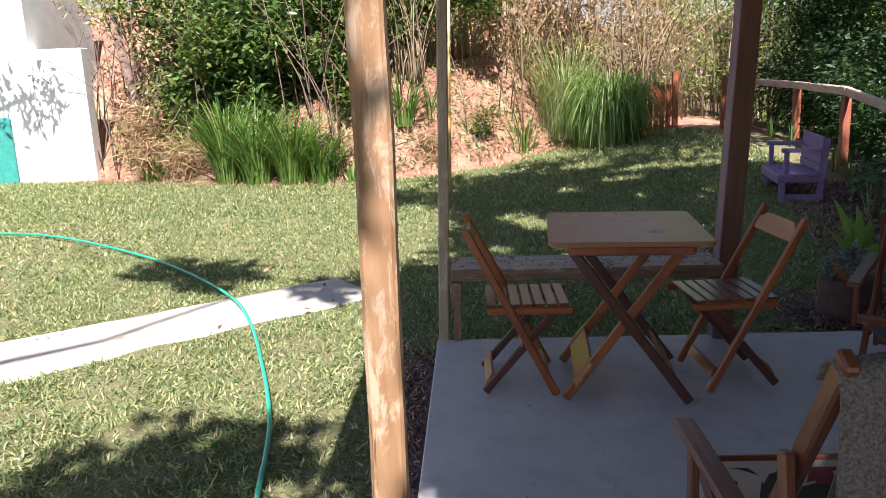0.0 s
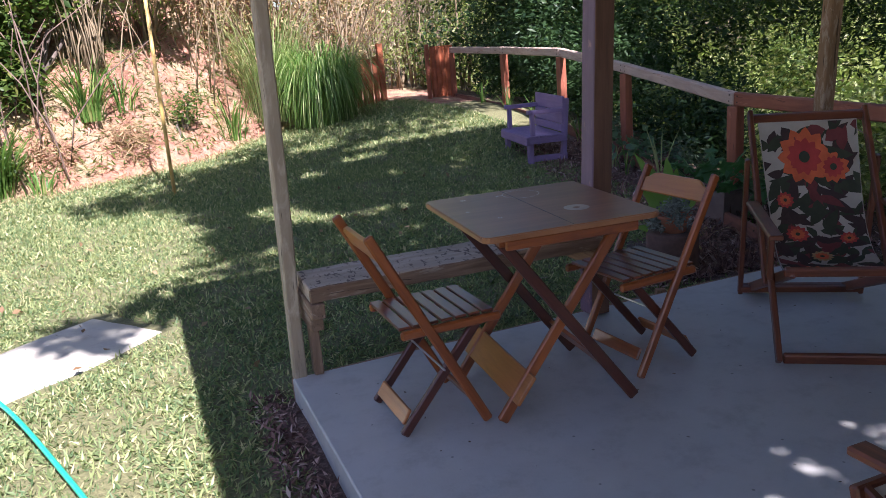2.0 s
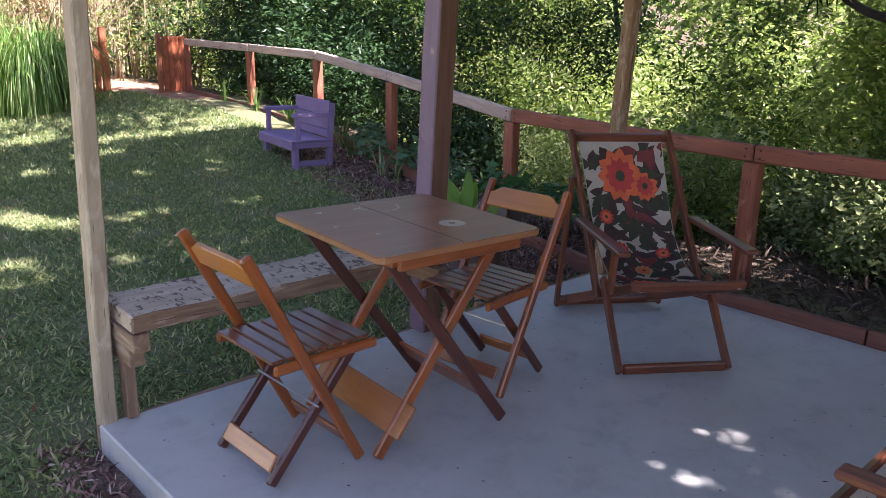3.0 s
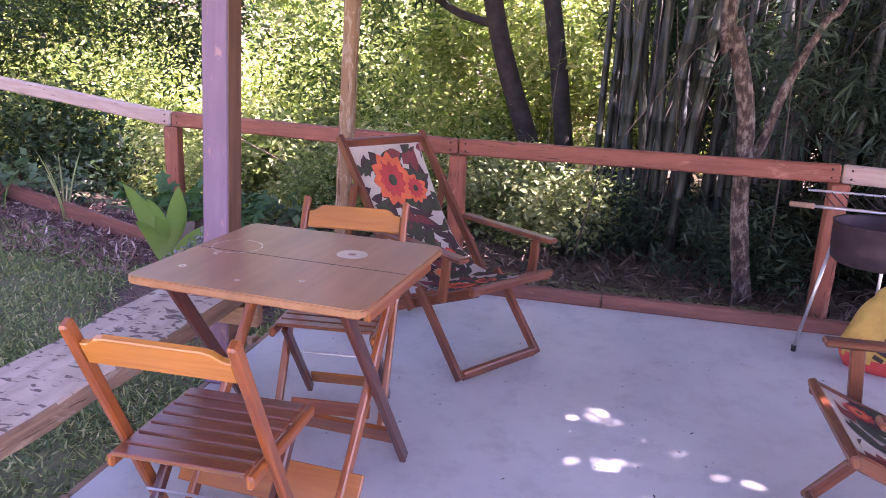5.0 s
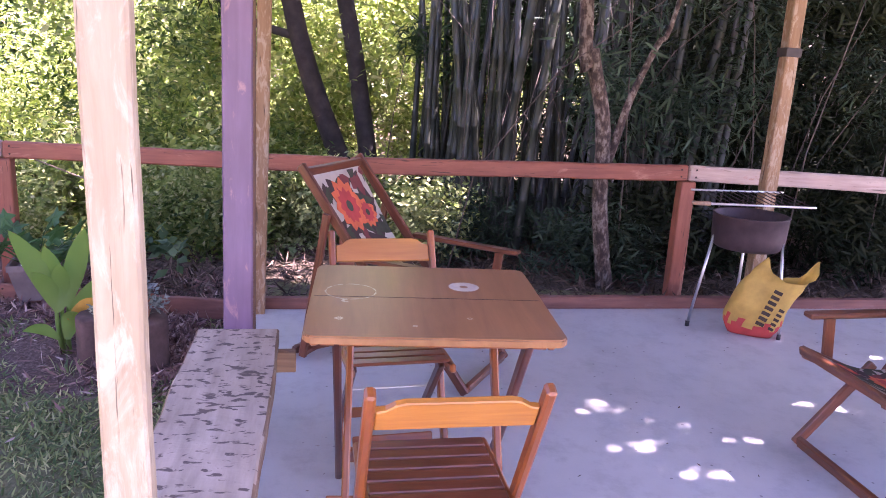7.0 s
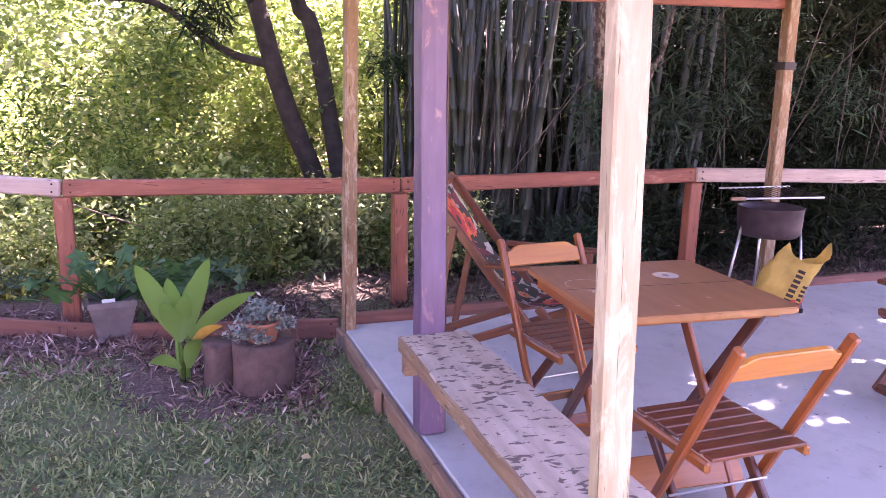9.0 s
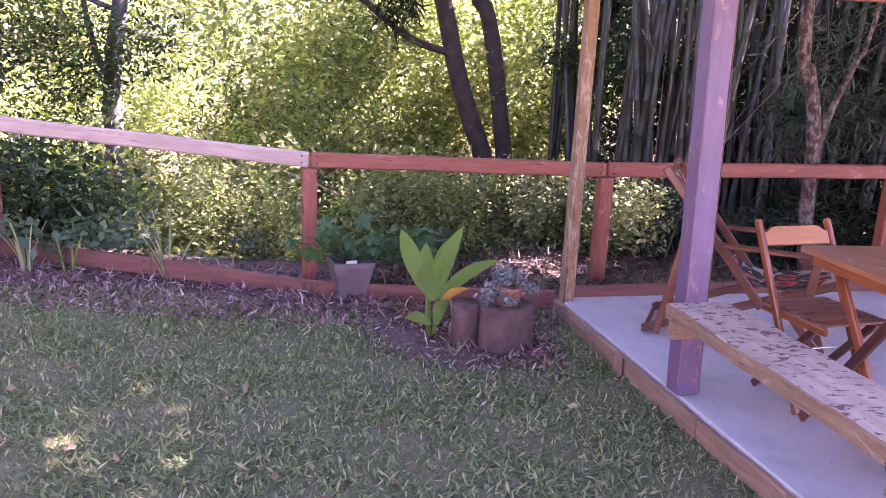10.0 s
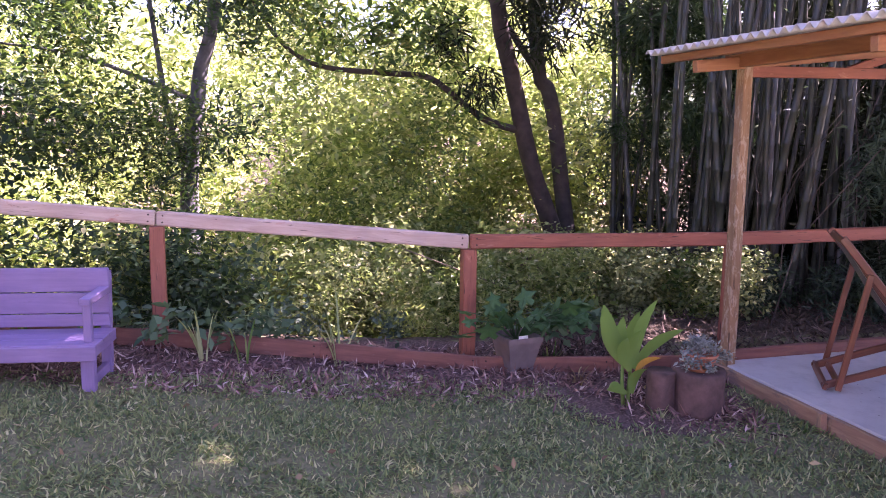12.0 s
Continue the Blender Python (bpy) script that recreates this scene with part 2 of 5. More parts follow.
def box(sx, sy, sz, bevel=0.004, centre=(0, 0, 0), jitter=0.0, cuts=0):
    bm = bmesh.new()
    bmesh.ops.create_cube(bm, size=1)
    bmesh.ops.scale(bm, vec=(sx, sy, sz), verts=bm.verts)
    if cuts:
        longs = [e for e in bm.edges if abs((e.verts[0].co - e.verts[1].co).z) > 0.5 * sz]
        bmesh.ops.subdivide_edges(bm, edges=longs, cuts=cuts)
    if jitter:
        for v in bm.verts:
            n = noise.noise_vector(v.co * 5 + Vector((sx * 71, sy * 53, sz * 17)))
            v.co += Vector((n.x, n.y, 0)) * jitter
    if bevel:
        bmesh.ops.bevel(bm, geom=bm.edges[:], offset=bevel, segments=1, affect="EDGES")
    bmesh.ops.translate(bm, vec=centre, verts=bm.verts)
    return bm


def between(a, b, side=(0, 0, 1)):
    """The pose of a piece whose own z runs from a to b, its x along side as nearly as can be."""
    a, b = Vector(a), Vector(b)
    z = (b - a).normalized()
    x = Vector(side)
    x = (x - z * x.dot(z)).normalized()
    y = z.cross(x)
    m = Matrix((x, y, z)).transposed().to_4x4()
    m.translation = (a + b) / 2
    return m


def beam(name, a, b, w, d, mat, parent=None, side=(0, 0, 1), bevel=0.004, label="", jitter=0.0, cuts=0):
    """A squared timber from a to b; w is its width along side, d the other way."""
    return part(name, box(w, d, (Vector(b) - Vector(a)).length, bevel, jitter=jitter, cuts=cuts), mat, parent, label, between(a, b, side))


def thing(name, m, label, category, group=""):
    ob = new(name)
    ob.matrix_basis = m
    ob.empty_display_size = 0.1
    return tagged(ob, label, category, group)


def tube_data(points, radii, sides=8):
    """Vertices and faces of a round rod through the points."""
    P = [Vector(p) for p in points]
    verts, faces = [], []
    ref = Vector((0.31, 0.17, 0.93))
    for i, p in enumerate(P):
        t = (P[min(i + 1, len(P) - 1)] - P[max(i - 1, 0)]).normalized()
        u = t.cross(ref)
        u = (u if u.length > 0.05 else t.cross(Vector((1, 0, 0)))).normalized()
        w = t.cross(u)
        r = radii[i] if isinstance(radii, (list, tuple)) else radii
        for k in range(sides):
            a = 2 * math.pi * k / sides
            verts.append(p + (u * math.cos(a) + w * math.sin(a)) * r)
    for i in range(len(P) - 1):
        for k in range(sides):
            k2 = (k + 1) % sides
            faces.append((i * sides + k, i * sides + k2, (i + 1) * sides + k2, (i + 1) * sides + k))
    faces.append(tuple(range(sides))[::-1])
    faces.append(tuple((len(P) - 1) * sides + k for k in range(sides)))
    return verts, faces


def tube(name, points, radii, mat, parent=None, sides=8, m=None):
    v, f = tube_data(points, radii, sides)
    return mesh_object(name, v, f, mat, parent, m, True)


def smooth_path(points, steps=8):
    """A Catmull-Rom curve through the points."""
    P = [Vector(p) for p in points]
    P = [2 * P[0] - P[1]] + P + [2 * P[-1] - P[-2]]
    out = []
    for i in range(1, len(P) - 2):
        a, b, c, d = P[i - 1 : i + 3]
        for k in range(steps):
            t = k / steps
            out.append(0.5 * (2 * b + (c - a) * t + (2 * a - 5 * b + 4 * c - d) * t * t + (3 * b - a - 3 * c + d) * t**3))
    return out + [P[-2]]


def leaves(name, P, length, width, mat, droop=0.3, upright=0.0, parent=None, fold=0.15, rng=None, aim=None):
    """One mesh of many small pointed leaves, two triangles each, at the points P."""
    rng = rng or np.random.default_rng(len(P))
    n = len(P)
    d = rng.normal(size=(n, 3)) if aim is None else aim + rng.normal(size=(n, 3)) * 0.35
    d[:, 2] = d[:, 2] * 0.6 - droop + upright
    d /= np.linalg.norm(d, axis=1)[:, None]
    s = np.cross(d, rng.normal(size=(n, 3)) * 0.55 + (0, 0, 1))
    s /= np.linalg.norm(s, axis=1)[:, None] + 1e-6
    up = np.cross(s, d)
    L = (length * rng.uniform(0.6, 1.35, n))[:, None]
    Wd = (width * rng.uniform(0.7, 1.3, n))[:, None]
    mid = P + d * L * 0.45
    V = np.stack([P, mid + s * Wd / 2 + up * Wd * fold, P + d * L, mid - s * Wd / 2 + up * Wd * fold], 1).reshape(-1, 3)
    base = np.arange(n)[:, None] * 4
    loops = np.concatenate([base, base + 1, base + 2, base, base + 2, base + 3], 1).reshape(-1)
    me = bpy.data.meshes.new(name)
    me.vertices.add(4 * n)
    me.vertices.foreach_set("co", V.astype(np.float32).ravel())
    me.loops.add(6 * n)
    me.loops.foreach_set("vertex_index", loops.astype(np.int32))
    me.polygons.add(2 * n)
    me.polygons.foreach_set("loop_start", np.arange(0, 6 * n, 3, dtype=np.int32))
    me.update(calc_edges=True)
    me.materials.append(mat)
    ob = new(name, me)
    ob.parent = parent
    return ob


def clumps(rng, n, centres, radii, shell=0.5, flat=1.0):
    """n points in uneven clumps round the centres."""
    C, R = np.asarray(centres, float), np.asarray(radii, float)
    k = rng.choice(len(C), n, p=R**2 / (R**2).sum())
    d = rng.normal(size=(n, 3))
    d /= np.linalg.norm(d, axis=1)[:, None]
    r = R[k] * rng.uniform(0, 1, n) ** shell
    return C[k] + d * r[:, None] * (1, 1, flat)


# ---- ground ----
def step(v, a, b):
    t = np.clip((v - a) / (b - a), 0, 1)
    return t * t * (3 - 2 * t)


def fence_x(y):
    return np.interp(y, [-12, -2.65, -0.49, 1.55, 3.63, 5.33, 7.25, 9.3, 14], [2.7, 3.38, 3.62, 3.744, 4.223, 4.487, 4.685, 4.72, 4.9])


def bank_y(x):
    return np.interp(x, [-30, -8.8, -5.8, -2.8, -1.3, 0.2, 1.45, 2.9, 3.3], [9.1, 9.1, 8.1, 7.2, 7.1, 8.1, 9.3, 9.8, 12.2])


def height(x, y):
    """The lie of the land."""
    x, y = np.asarray(x, float), np.asarray(y, float)
    z = -0.11 + 0.40 * step(y, 1.8, 7.9) * np.clip((x - 0.5) / 3, 0, 1)
    d = y - bank_y(x)
    lump = 0.16 * np.sin(x * 2.3 + y * 1.1) + 0.12 * np.sin(x * 5.1 - y * 3.7)
    z += np.where(x < 3.4, 1, 0) * (np.clip(d, 0, 2.4) * (0.85 + lump * 0.6) + 0.15 * np.clip(d - 2.4, 0, 12)) * step(x, 3.3, 2.3)
    e = x - fence_x(y) - 0.6
    z -= np.clip(e, 0, 6) * (0.06 + 0.30 * step(y, -0.5, 2.5))
    z += 0.10 * np.clip(x - 13, 0, 45)
    z += 0.25 * np.clip(y - 16, 0, 40) * step(x, 2, 9) * 0.6
    return z


def build_ground():
    far = np.array([3, 8, 16, 30, 55, 100, 200, 400, 900])
    gx = np.concatenate([-10 - far[::-1], np.arange(-10, 14.01, 0.12), 14 + far])
    gy = np.concatenate([-8 - far[::-1], np.arange(-8, 14.01, 0.12), 14 + far])
    X, Y = np.meshgrid(gx, gy, indexing="ij")
    Z = height(X, Y)
    Z += np.where((X > -9) & (X < 13) & (Y < 13), 0.012 * np.sin(X * 7.3 + 2 * np.sin(Y * 3.1)) * np.sin(Y * 6.1), 0)
    under = (X > 0.1) & (X < 2.8) & (Y < -0.1) & (Y > -7)
    Z = np.where(under, -0.25, Z)
    ni, nj = X.shape
    idx = np.arange(ni * nj).reshape(ni, nj)
    F = np.stack([idx[:-1, :-1], idx[1:, :-1], idx[1:, 1:], idx[:-1, 1:]], -1).reshape(-1, 4)
    ob = mesh_object("ground", np.stack([X, Y, Z], -1).reshape(-1, 3).tolist(), F.tolist(), M_GROUND, smooth=True)
    fx = fence_x(Y)
    mulch = step(X, fx - 0.75 - 0.25 * np.sin(Y * 1.7), fx - 0.45) * step(X, fx + 0.7, fx + 0.3) * step(Y, 0.0, 0.2) * step(Y, 5.5, 4.2)
    corner = step(np.hypot(X - 2.66, Y - 0.74), 0.8, 0.38) * step(Y, 0.0, 0.1)
    side = step(X, -0.22, -0.1) * step(X, 0.02, 0.0) * step(Y, 0.3, 0.0) * 0.9
    mulch = np.maximum(np.maximum(mulch, corner), side)
    red = step(Y - bank_y(X), -0.45, 0.05) * step(X, 3.4, 3.0)
    red = np.maximum(red, step(Y, 7.6, 8.8) * step(X, 2.4, 3.0) * step(X, 6, 5))
    litter = step(X, fx + 0.1, fx + 0.3)
    for name, vals in (("mulch", mulch), ("red", red), ("litter", litter * (1 - mulch))):
        a = ob.data.attributes.new(name, "FLOAT", "POINT")
        a.data.foreach_set("value", (vals * 0.9).astype(np.float32).ravel())
    return tagged(ob, "mown lawn with bare earth bank and woodland floor", "ground", kind="structure")


build_ground()


def build_lawn():
    rng = np.random.default_rng(5)
    def scatter(n, x0, x1, y0, y1, length, width, up):
        P = np.stack([rng.uniform(x0, x1, n), rng.uniform(y0, y1, n), np.zeros(n)], 1)
        x, y = P[:, 0], P[:, 1]
        keep = (x < fence_x(y) - 0.42 - 0.22 * np.sin(y * 1.7) - 0.25 * rng.random(n)) & (y < bank_y(x) - 0.35 + 0.35 * rng.random(n))
        keep &= ~((x > -0.1 - 0.1 * rng.random(n)) & (y < 0.02) & (x < 3.2))
        keep &= ~((np.hypot(x - 2.66, y - 0.74) < 0.42 + 0.25 * rng.random(n)))
        u, v = (x + 0.65) * 0.8 + (y - 1.555) * 0.6, -(x + 0.65) * 0.6 + (y - 1.555) * 0.8
        keep &= ~((np.abs(v) < 0.365 + 0.022 * np.abs(u) - 0.03 * rng.random(n)) & (u < 0.02))
        P = P[keep]
        P[:, 2] = height(P[:, 0], P[:, 1]) - 0.004
        ob = leaves("lawn_grass", P, length, width, M_GRASS, 0.0, up, rng=rng, fold=0.2)
        tagged(ob, "short mown lawn grass, patchy and dry in places", "grass", kind="stuff")
    scatter(330000, -3.2, 3.6, -2.2, 5.2, 0.046, 0.0095, 0.35)
    scatter(190000, -7.5, 4.0, 4.6, 9.6, 0.06, 0.013, 0.4)
    scatter(60000, -7.5, -3.0, -3.0, 4.8, 0.06, 0.013, 0.4)


# ---- patio ----
slab = part("patio_slab", box(2.98, 6.1, 0.16, 0.006, (1.46, -3.005, -0.082)), M_SLAB, None)
tagged(slab, "smooth grey concrete patio slab", "patio", kind="structure")


def post(name, base, top, w, d, mat, label):
    ob = beam(name, base, top, w, d, mat, side=(1, 0, 0), bevel=0.006, jitter=0.004, cuts=14)
    return tagged(ob, label, "post", "roof posts")


post("roof_post", (0.046, -2.872, 0), (0.050, -2.850, 2.25), 0.057, 0.057, M_OCHRE, "knotty ochre timber roof post with peeling varnish on patio edge")
post("roof_post", (0.005, 0.068, -0.1), (0.062, 0.100, 2.06), 0.055, 0.080, M_POST, "weathered bare timber post at patio corner beside bench")
post("roof_post", (2.895, 0.02, -0.02), (2.965, -0.02, 1.945), 0.08, 0.07, M_OCHRE, "cracked bare timber roof post at patio corner by fence")
post("roof_post", (2.84, -2.88, 0), (2.91, -2.93, 1.98), 0.08, 0.08, M_OCHRE, "bare timber roof post with dark band behind grill")
strap_post = bpy.data.objects["roof_post.003"]
part("iron_strap", box(0.096, 0.096, 0.05, 0.002), plain("dark_iron_strap", (0.05, 0.035, 0.03), 0.6), strap_post, "dark iron strap", pose(0, 0, 0.55))
post("roof_post", (1.482, 0.008, 0), (1.560, 0.005, 1.95), 0.104, 0.104, M_PURPLE, "thick purple painted timber roof post at bench end")

purple_post = bpy.data.objects["roof_post.004"]
part("bare_face", box(0.098, 0.004, 1.94, 0.001), wood("bare_brown_face", (0.20, 0.10, 0.06), (0.10, 0.048, 0.03), 0.7, 8, bump=0.5), purple_post, "unpainted brown timber face", pose(0, -0.0545, 0))

# ---- slab edging, roof ----
for k, (x0, x1, h) in enumerate(((-0.03, 0.62, 0.10), (0.63, 1.22, 0.09), (1.235, 1.9, 0.105), (1.91, 2.95, 0.115))):
    ob = beam("edging_board", (x0, 0.063, -0.012 - h / 2), (x1, 0.068, -0.012 - h / 2), h, 0.03, M_EDGE, jitter=0.006, cuts=6)
    tagged(ob, "rough timber edging board along concrete patio", "edging", "patio edging boards", "structure")
stake = beam("edging_stake", (1.93, 0.105, -0.2), (1.95, 0.10, 0.0), 0.05, 0.035, M_EDGE, jitter=0.004, cuts=3)
tagged(stake, "short wooden stake holding the patio edging", "stake", kind="structure")

def roof_z(y):
    return 2.0 + (0.45 - y) * 0.1


def build_roof():
    roof = thing("patio_roof", pose(0, 0, 0), "corrugated fibre cement patio roof on rough timber beams", "roof")
    tagged(roof, kind="structure")
    period, amp = 0.088, 0.017
    xs = np.arange(-0.24, 3.40, period / 8)
    for k in range(2):
        y0, y1 = ((0.45, -1.5), (-1.36, -3.3))[k]
        yy = np.linspace(y0, y1, 8)
        X, Y = np.meshgrid(xs, yy, indexing="ij")
        Z = roof_z(Y) + amp * np.sin(X * 2 * math.pi / period) + 0.022 + k * 0.012
        V = np.stack([X, Y, Z], -1).reshape(-1, 3)
        n, j = X.shape
        idx = np.arange(n * j).reshape(n, j)
        F = np.stack([idx[:-1, :-1], idx[:-1, 1:], idx[1:, 1:], idx[1:, :-1]], -1).reshape(-1, 4)
        sheet = mesh_object("roof_sheet", V.tolist(), F.tolist(), M_FIBRE, roof, smooth=True)
        so = sheet.modifiers.new("thickness", "SOLIDIFY")
        so.thickness, so.offset = 0.007, 0
    for y in (0.33, -0.85, -1.9, -3.1):
        z = roof_z(y) - 0.03
        beam("purlin", (-0.2, y, z), (3.36, y, z), 0.05, 0.045, M_BEAM, roof, jitter=0.003, cuts=8)
    for y, z in ((0.03, 1.955), (-2.89, 2.26)):
        beam("tie_beam", (-0.22, y, z + 0.02), (3.08, y, z), 0.085, 0.055, M_BEAM, roof, jitter=0.004, cuts=8)
    for x in (0.06, 1.55, 2.95):
        beam("rafter", (x, 0.36, roof_z(0.36) - 0.10), (x, -3.2, roof_z(-3.2) - 0.10), 0.075, 0.05, M_BEAM, roof, jitter=0.003, cuts=8)
    beam("wall_plate", (2.95, 0.0, 1.89), (2.95, -2.95, 1.94), 0.07, 0.05, M_RAIL, roof)
    beam("brace", (2.95, -0.75, 1.90), (2.95, -1.5, 2.14), 0.06, 0.04, M_RAIL, roof)


build_roof()

# ---- fence ----
FENCE = [(3.05, -5.0, 0.79), (3.375, -2.645, 0.82), (3.617, -0.495, 0.768), (3.746, 1.553, 0.785), (4.225, 3.634, 0.935), (4.483, 5.322, 1.073), (4.685, 7.246, 1.086), (4.72, 9.25, 1.10)]


def fence_rail(a, b, mat, label, w=0.10):
    ob = beam("fence_rail", (a[0], a[1], a[2] - w / 2), (b[0], b[1], b[2] - w / 2), w, 0.055, mat, bevel=0.01, jitter=0.006, cuts=12)
    tagged(ob, label, "fence rail", "fence rails")
    nails(ob, w, 0.055, (b - a).length, (-0.22, 0.24))


M_NAIL = plain("rusty_nail_iron", (0.04, 0.025, 0.022), 0.7, 0.4)


def nails(board, w, d, length, rows):
    """Dark nail heads near both ends of a board, on its garden side."""
    for end in (-1, 1):
        for v in rows:
            z = end * (length / 2 - 0.045)
            tube("nail", [(v * w, -d / 2 - 0.004, z), (v * w, -d / 2 + 0.006, z)], 0.006, M_NAIL, board, 6)


for k in range(len(FENCE) - 1):
    red = k in (1, 2)
    a, b = Vector(FENCE[k]), Vector(FENCE[k + 1])
    g = (b - a).normalized() * 0.004
    fence_rail(a + g, b - g, M_RAIL if red else M_RAIL_PALE,
               "rough red-brown stained fence rail on posts" if red else "bare pale rounded timber fence rail on posts")
for k, (x, y, z) in enumerate(FENCE):
    foot = min(float(height(x, y)), 0.35)
    ob = beam("fence_post", (x + 0.012, y, foot - 0.12), (x, y, z - 0.103), 0.10, 0.085, M_RAIL, side=(0, 1, 0), bevel=0.007, jitter=0.004, cuts=6)
    tagged(ob, "red-brown stained square fence post", "fence post", "fence posts")

# low kerb boards at the foot of the fence
KERB = [(2.97, 0.06, -0.02), (3.19, 0.70, -0.055), (3.485, 1.55, -0.075), (3.83, 2.58, 0.0), (4.165, 3.62, 0.068), (4.39, 5.3, 0.16), (4.60, 7.2, 0.24), (4.66, 9.0, 0.3)]
for a, b in zip(KERB, KERB[1:]):
    ob = beam("kerb_board", a, b, 0.115, 0.032, M_KERB, jitter=0.005, cuts=8)
    tagged(ob, "dark red timber board edging the planting bed", "kerb board", "bed kerb boards")
    nails(ob, 0.115, 0.032, (Vector(b) - Vector(a)).length, (-0.25, 0.25))
for a, b in (((2.985, 0.0, 0.0), (2.99, -1.45, 0.005)), ((2.99, -1.46, 0.008), (2.975, -2.9, 0.005)), ((2.97, -2.91, 0.0), (2.93, -5.0, 0.0))):
    ob = beam("kerb_board", a, b, 0.115, 0.05, M_KERB, jitter=0.006, cuts=8)
    tagged(ob, "dark red timber kerb along the patio edge", "kerb board", "bed kerb boards")

# corrugated orange panel and gate posts at the garden's far end
def build_panel():
    gate = thing("corrugated_panel", pose(4.52, 9.25, float(height(4.5, 9.2))), "rusty orange corrugated panel closing the fence end", "panel")
    m = plain("rusty_orange_sheet", (0.36, 0.11, 0.05), 0.7, 0.1, 0.35, 7)
    xs = np.linspace(-0.19, 0.22, 60)
    V, F = [], []
    for x in xs:
        y = 0.022 * math.sin(x * 2 * math.pi / 0.085)
        V += [(x, y, 0.02), (x, y, 0.84), (x, y + 0.006, 0.02), (x, y + 0.006, 0.84)]
    for i in range(len(xs) - 1):
        a, b = 4 * i, 4 * i + 4
        F += [(a, b, b + 1, a + 1), (a + 3, b + 3, b + 2, a + 2), (a + 1, b + 1, b + 3, a + 3), (a, a + 2, b + 2, b)]
    mesh_object("sheet", V, F, m, gate)
    beam("end_post", (-0.22, 0.03, -0.1), (-0.22, 0.03, 0.88), 0.06, 0.06, M_RAIL, gate, side=(1, 0, 0))
    gp = thing("garden_gate_side", pose(3.55, 9.6, float(height(3.5, 9.5))), "rusty red boarded gate side beside earth path", "gate")
    for k in range(5):
        beam("gate_board", (-0.46 + k * 0.1, 0.02 * (k % 2), -0.05), (-0.46 + k * 0.1, 0.02 * (k % 2), 0.72 + 0.03 * (k % 3)), 0.085, 0.02, m, gp, side=(1, 0, 0))
    beam("gate_post", (0.06, 0, -0.15), (0.04, 0, 0.95), 0.09, 0.09, m, gp, side=(1, 0, 0))


build_panel()

# ---- plank bench between the posts ----
def build_bench():
    b = thing("plank_bench", pose(0, 0, 0), "long plank bench with flaking pale paint fixed between posts", "bench")
    bm = box(0.295, 0.065, 1.39, 0.006, jitter=0.007, cuts=16)
    plank = part("seat_plank", bm, M_BENCH, b, "", between((0.06, 0.035, 0.398), (1.455, 0.005, 0.398), (0, 1, 0)))
    plank.data.materials.append(M_BARE_EDGE)
    for f in plank.data.polygons:
        if abs(f.normal.x) > 0.7:
            f.material_index = 1
    beam("end_support", (0.085, -0.12, 0.33), (0.085, 0.195, 0.33), 0.065, 0.06, M_BARE_EDGE, b)
    beam("end_support", (0.085, -0.07, 0.262), (0.085, 0.18, 0.262), 0.065, 0.055, M_BARE_EDGE, b)
    beam("end_support", (1.40, -0.20, 0.325), (1.40, 0.145, 0.325), 0.075, 0.05, M_EDGE, b)
    beam("prop", (0.085, 0.04, 0.0), (0.085, 0.04, 0.229), 0.04, 0.06, M_BARE_EDGE, b, side=(1, 0, 0))
    return b


build_bench()

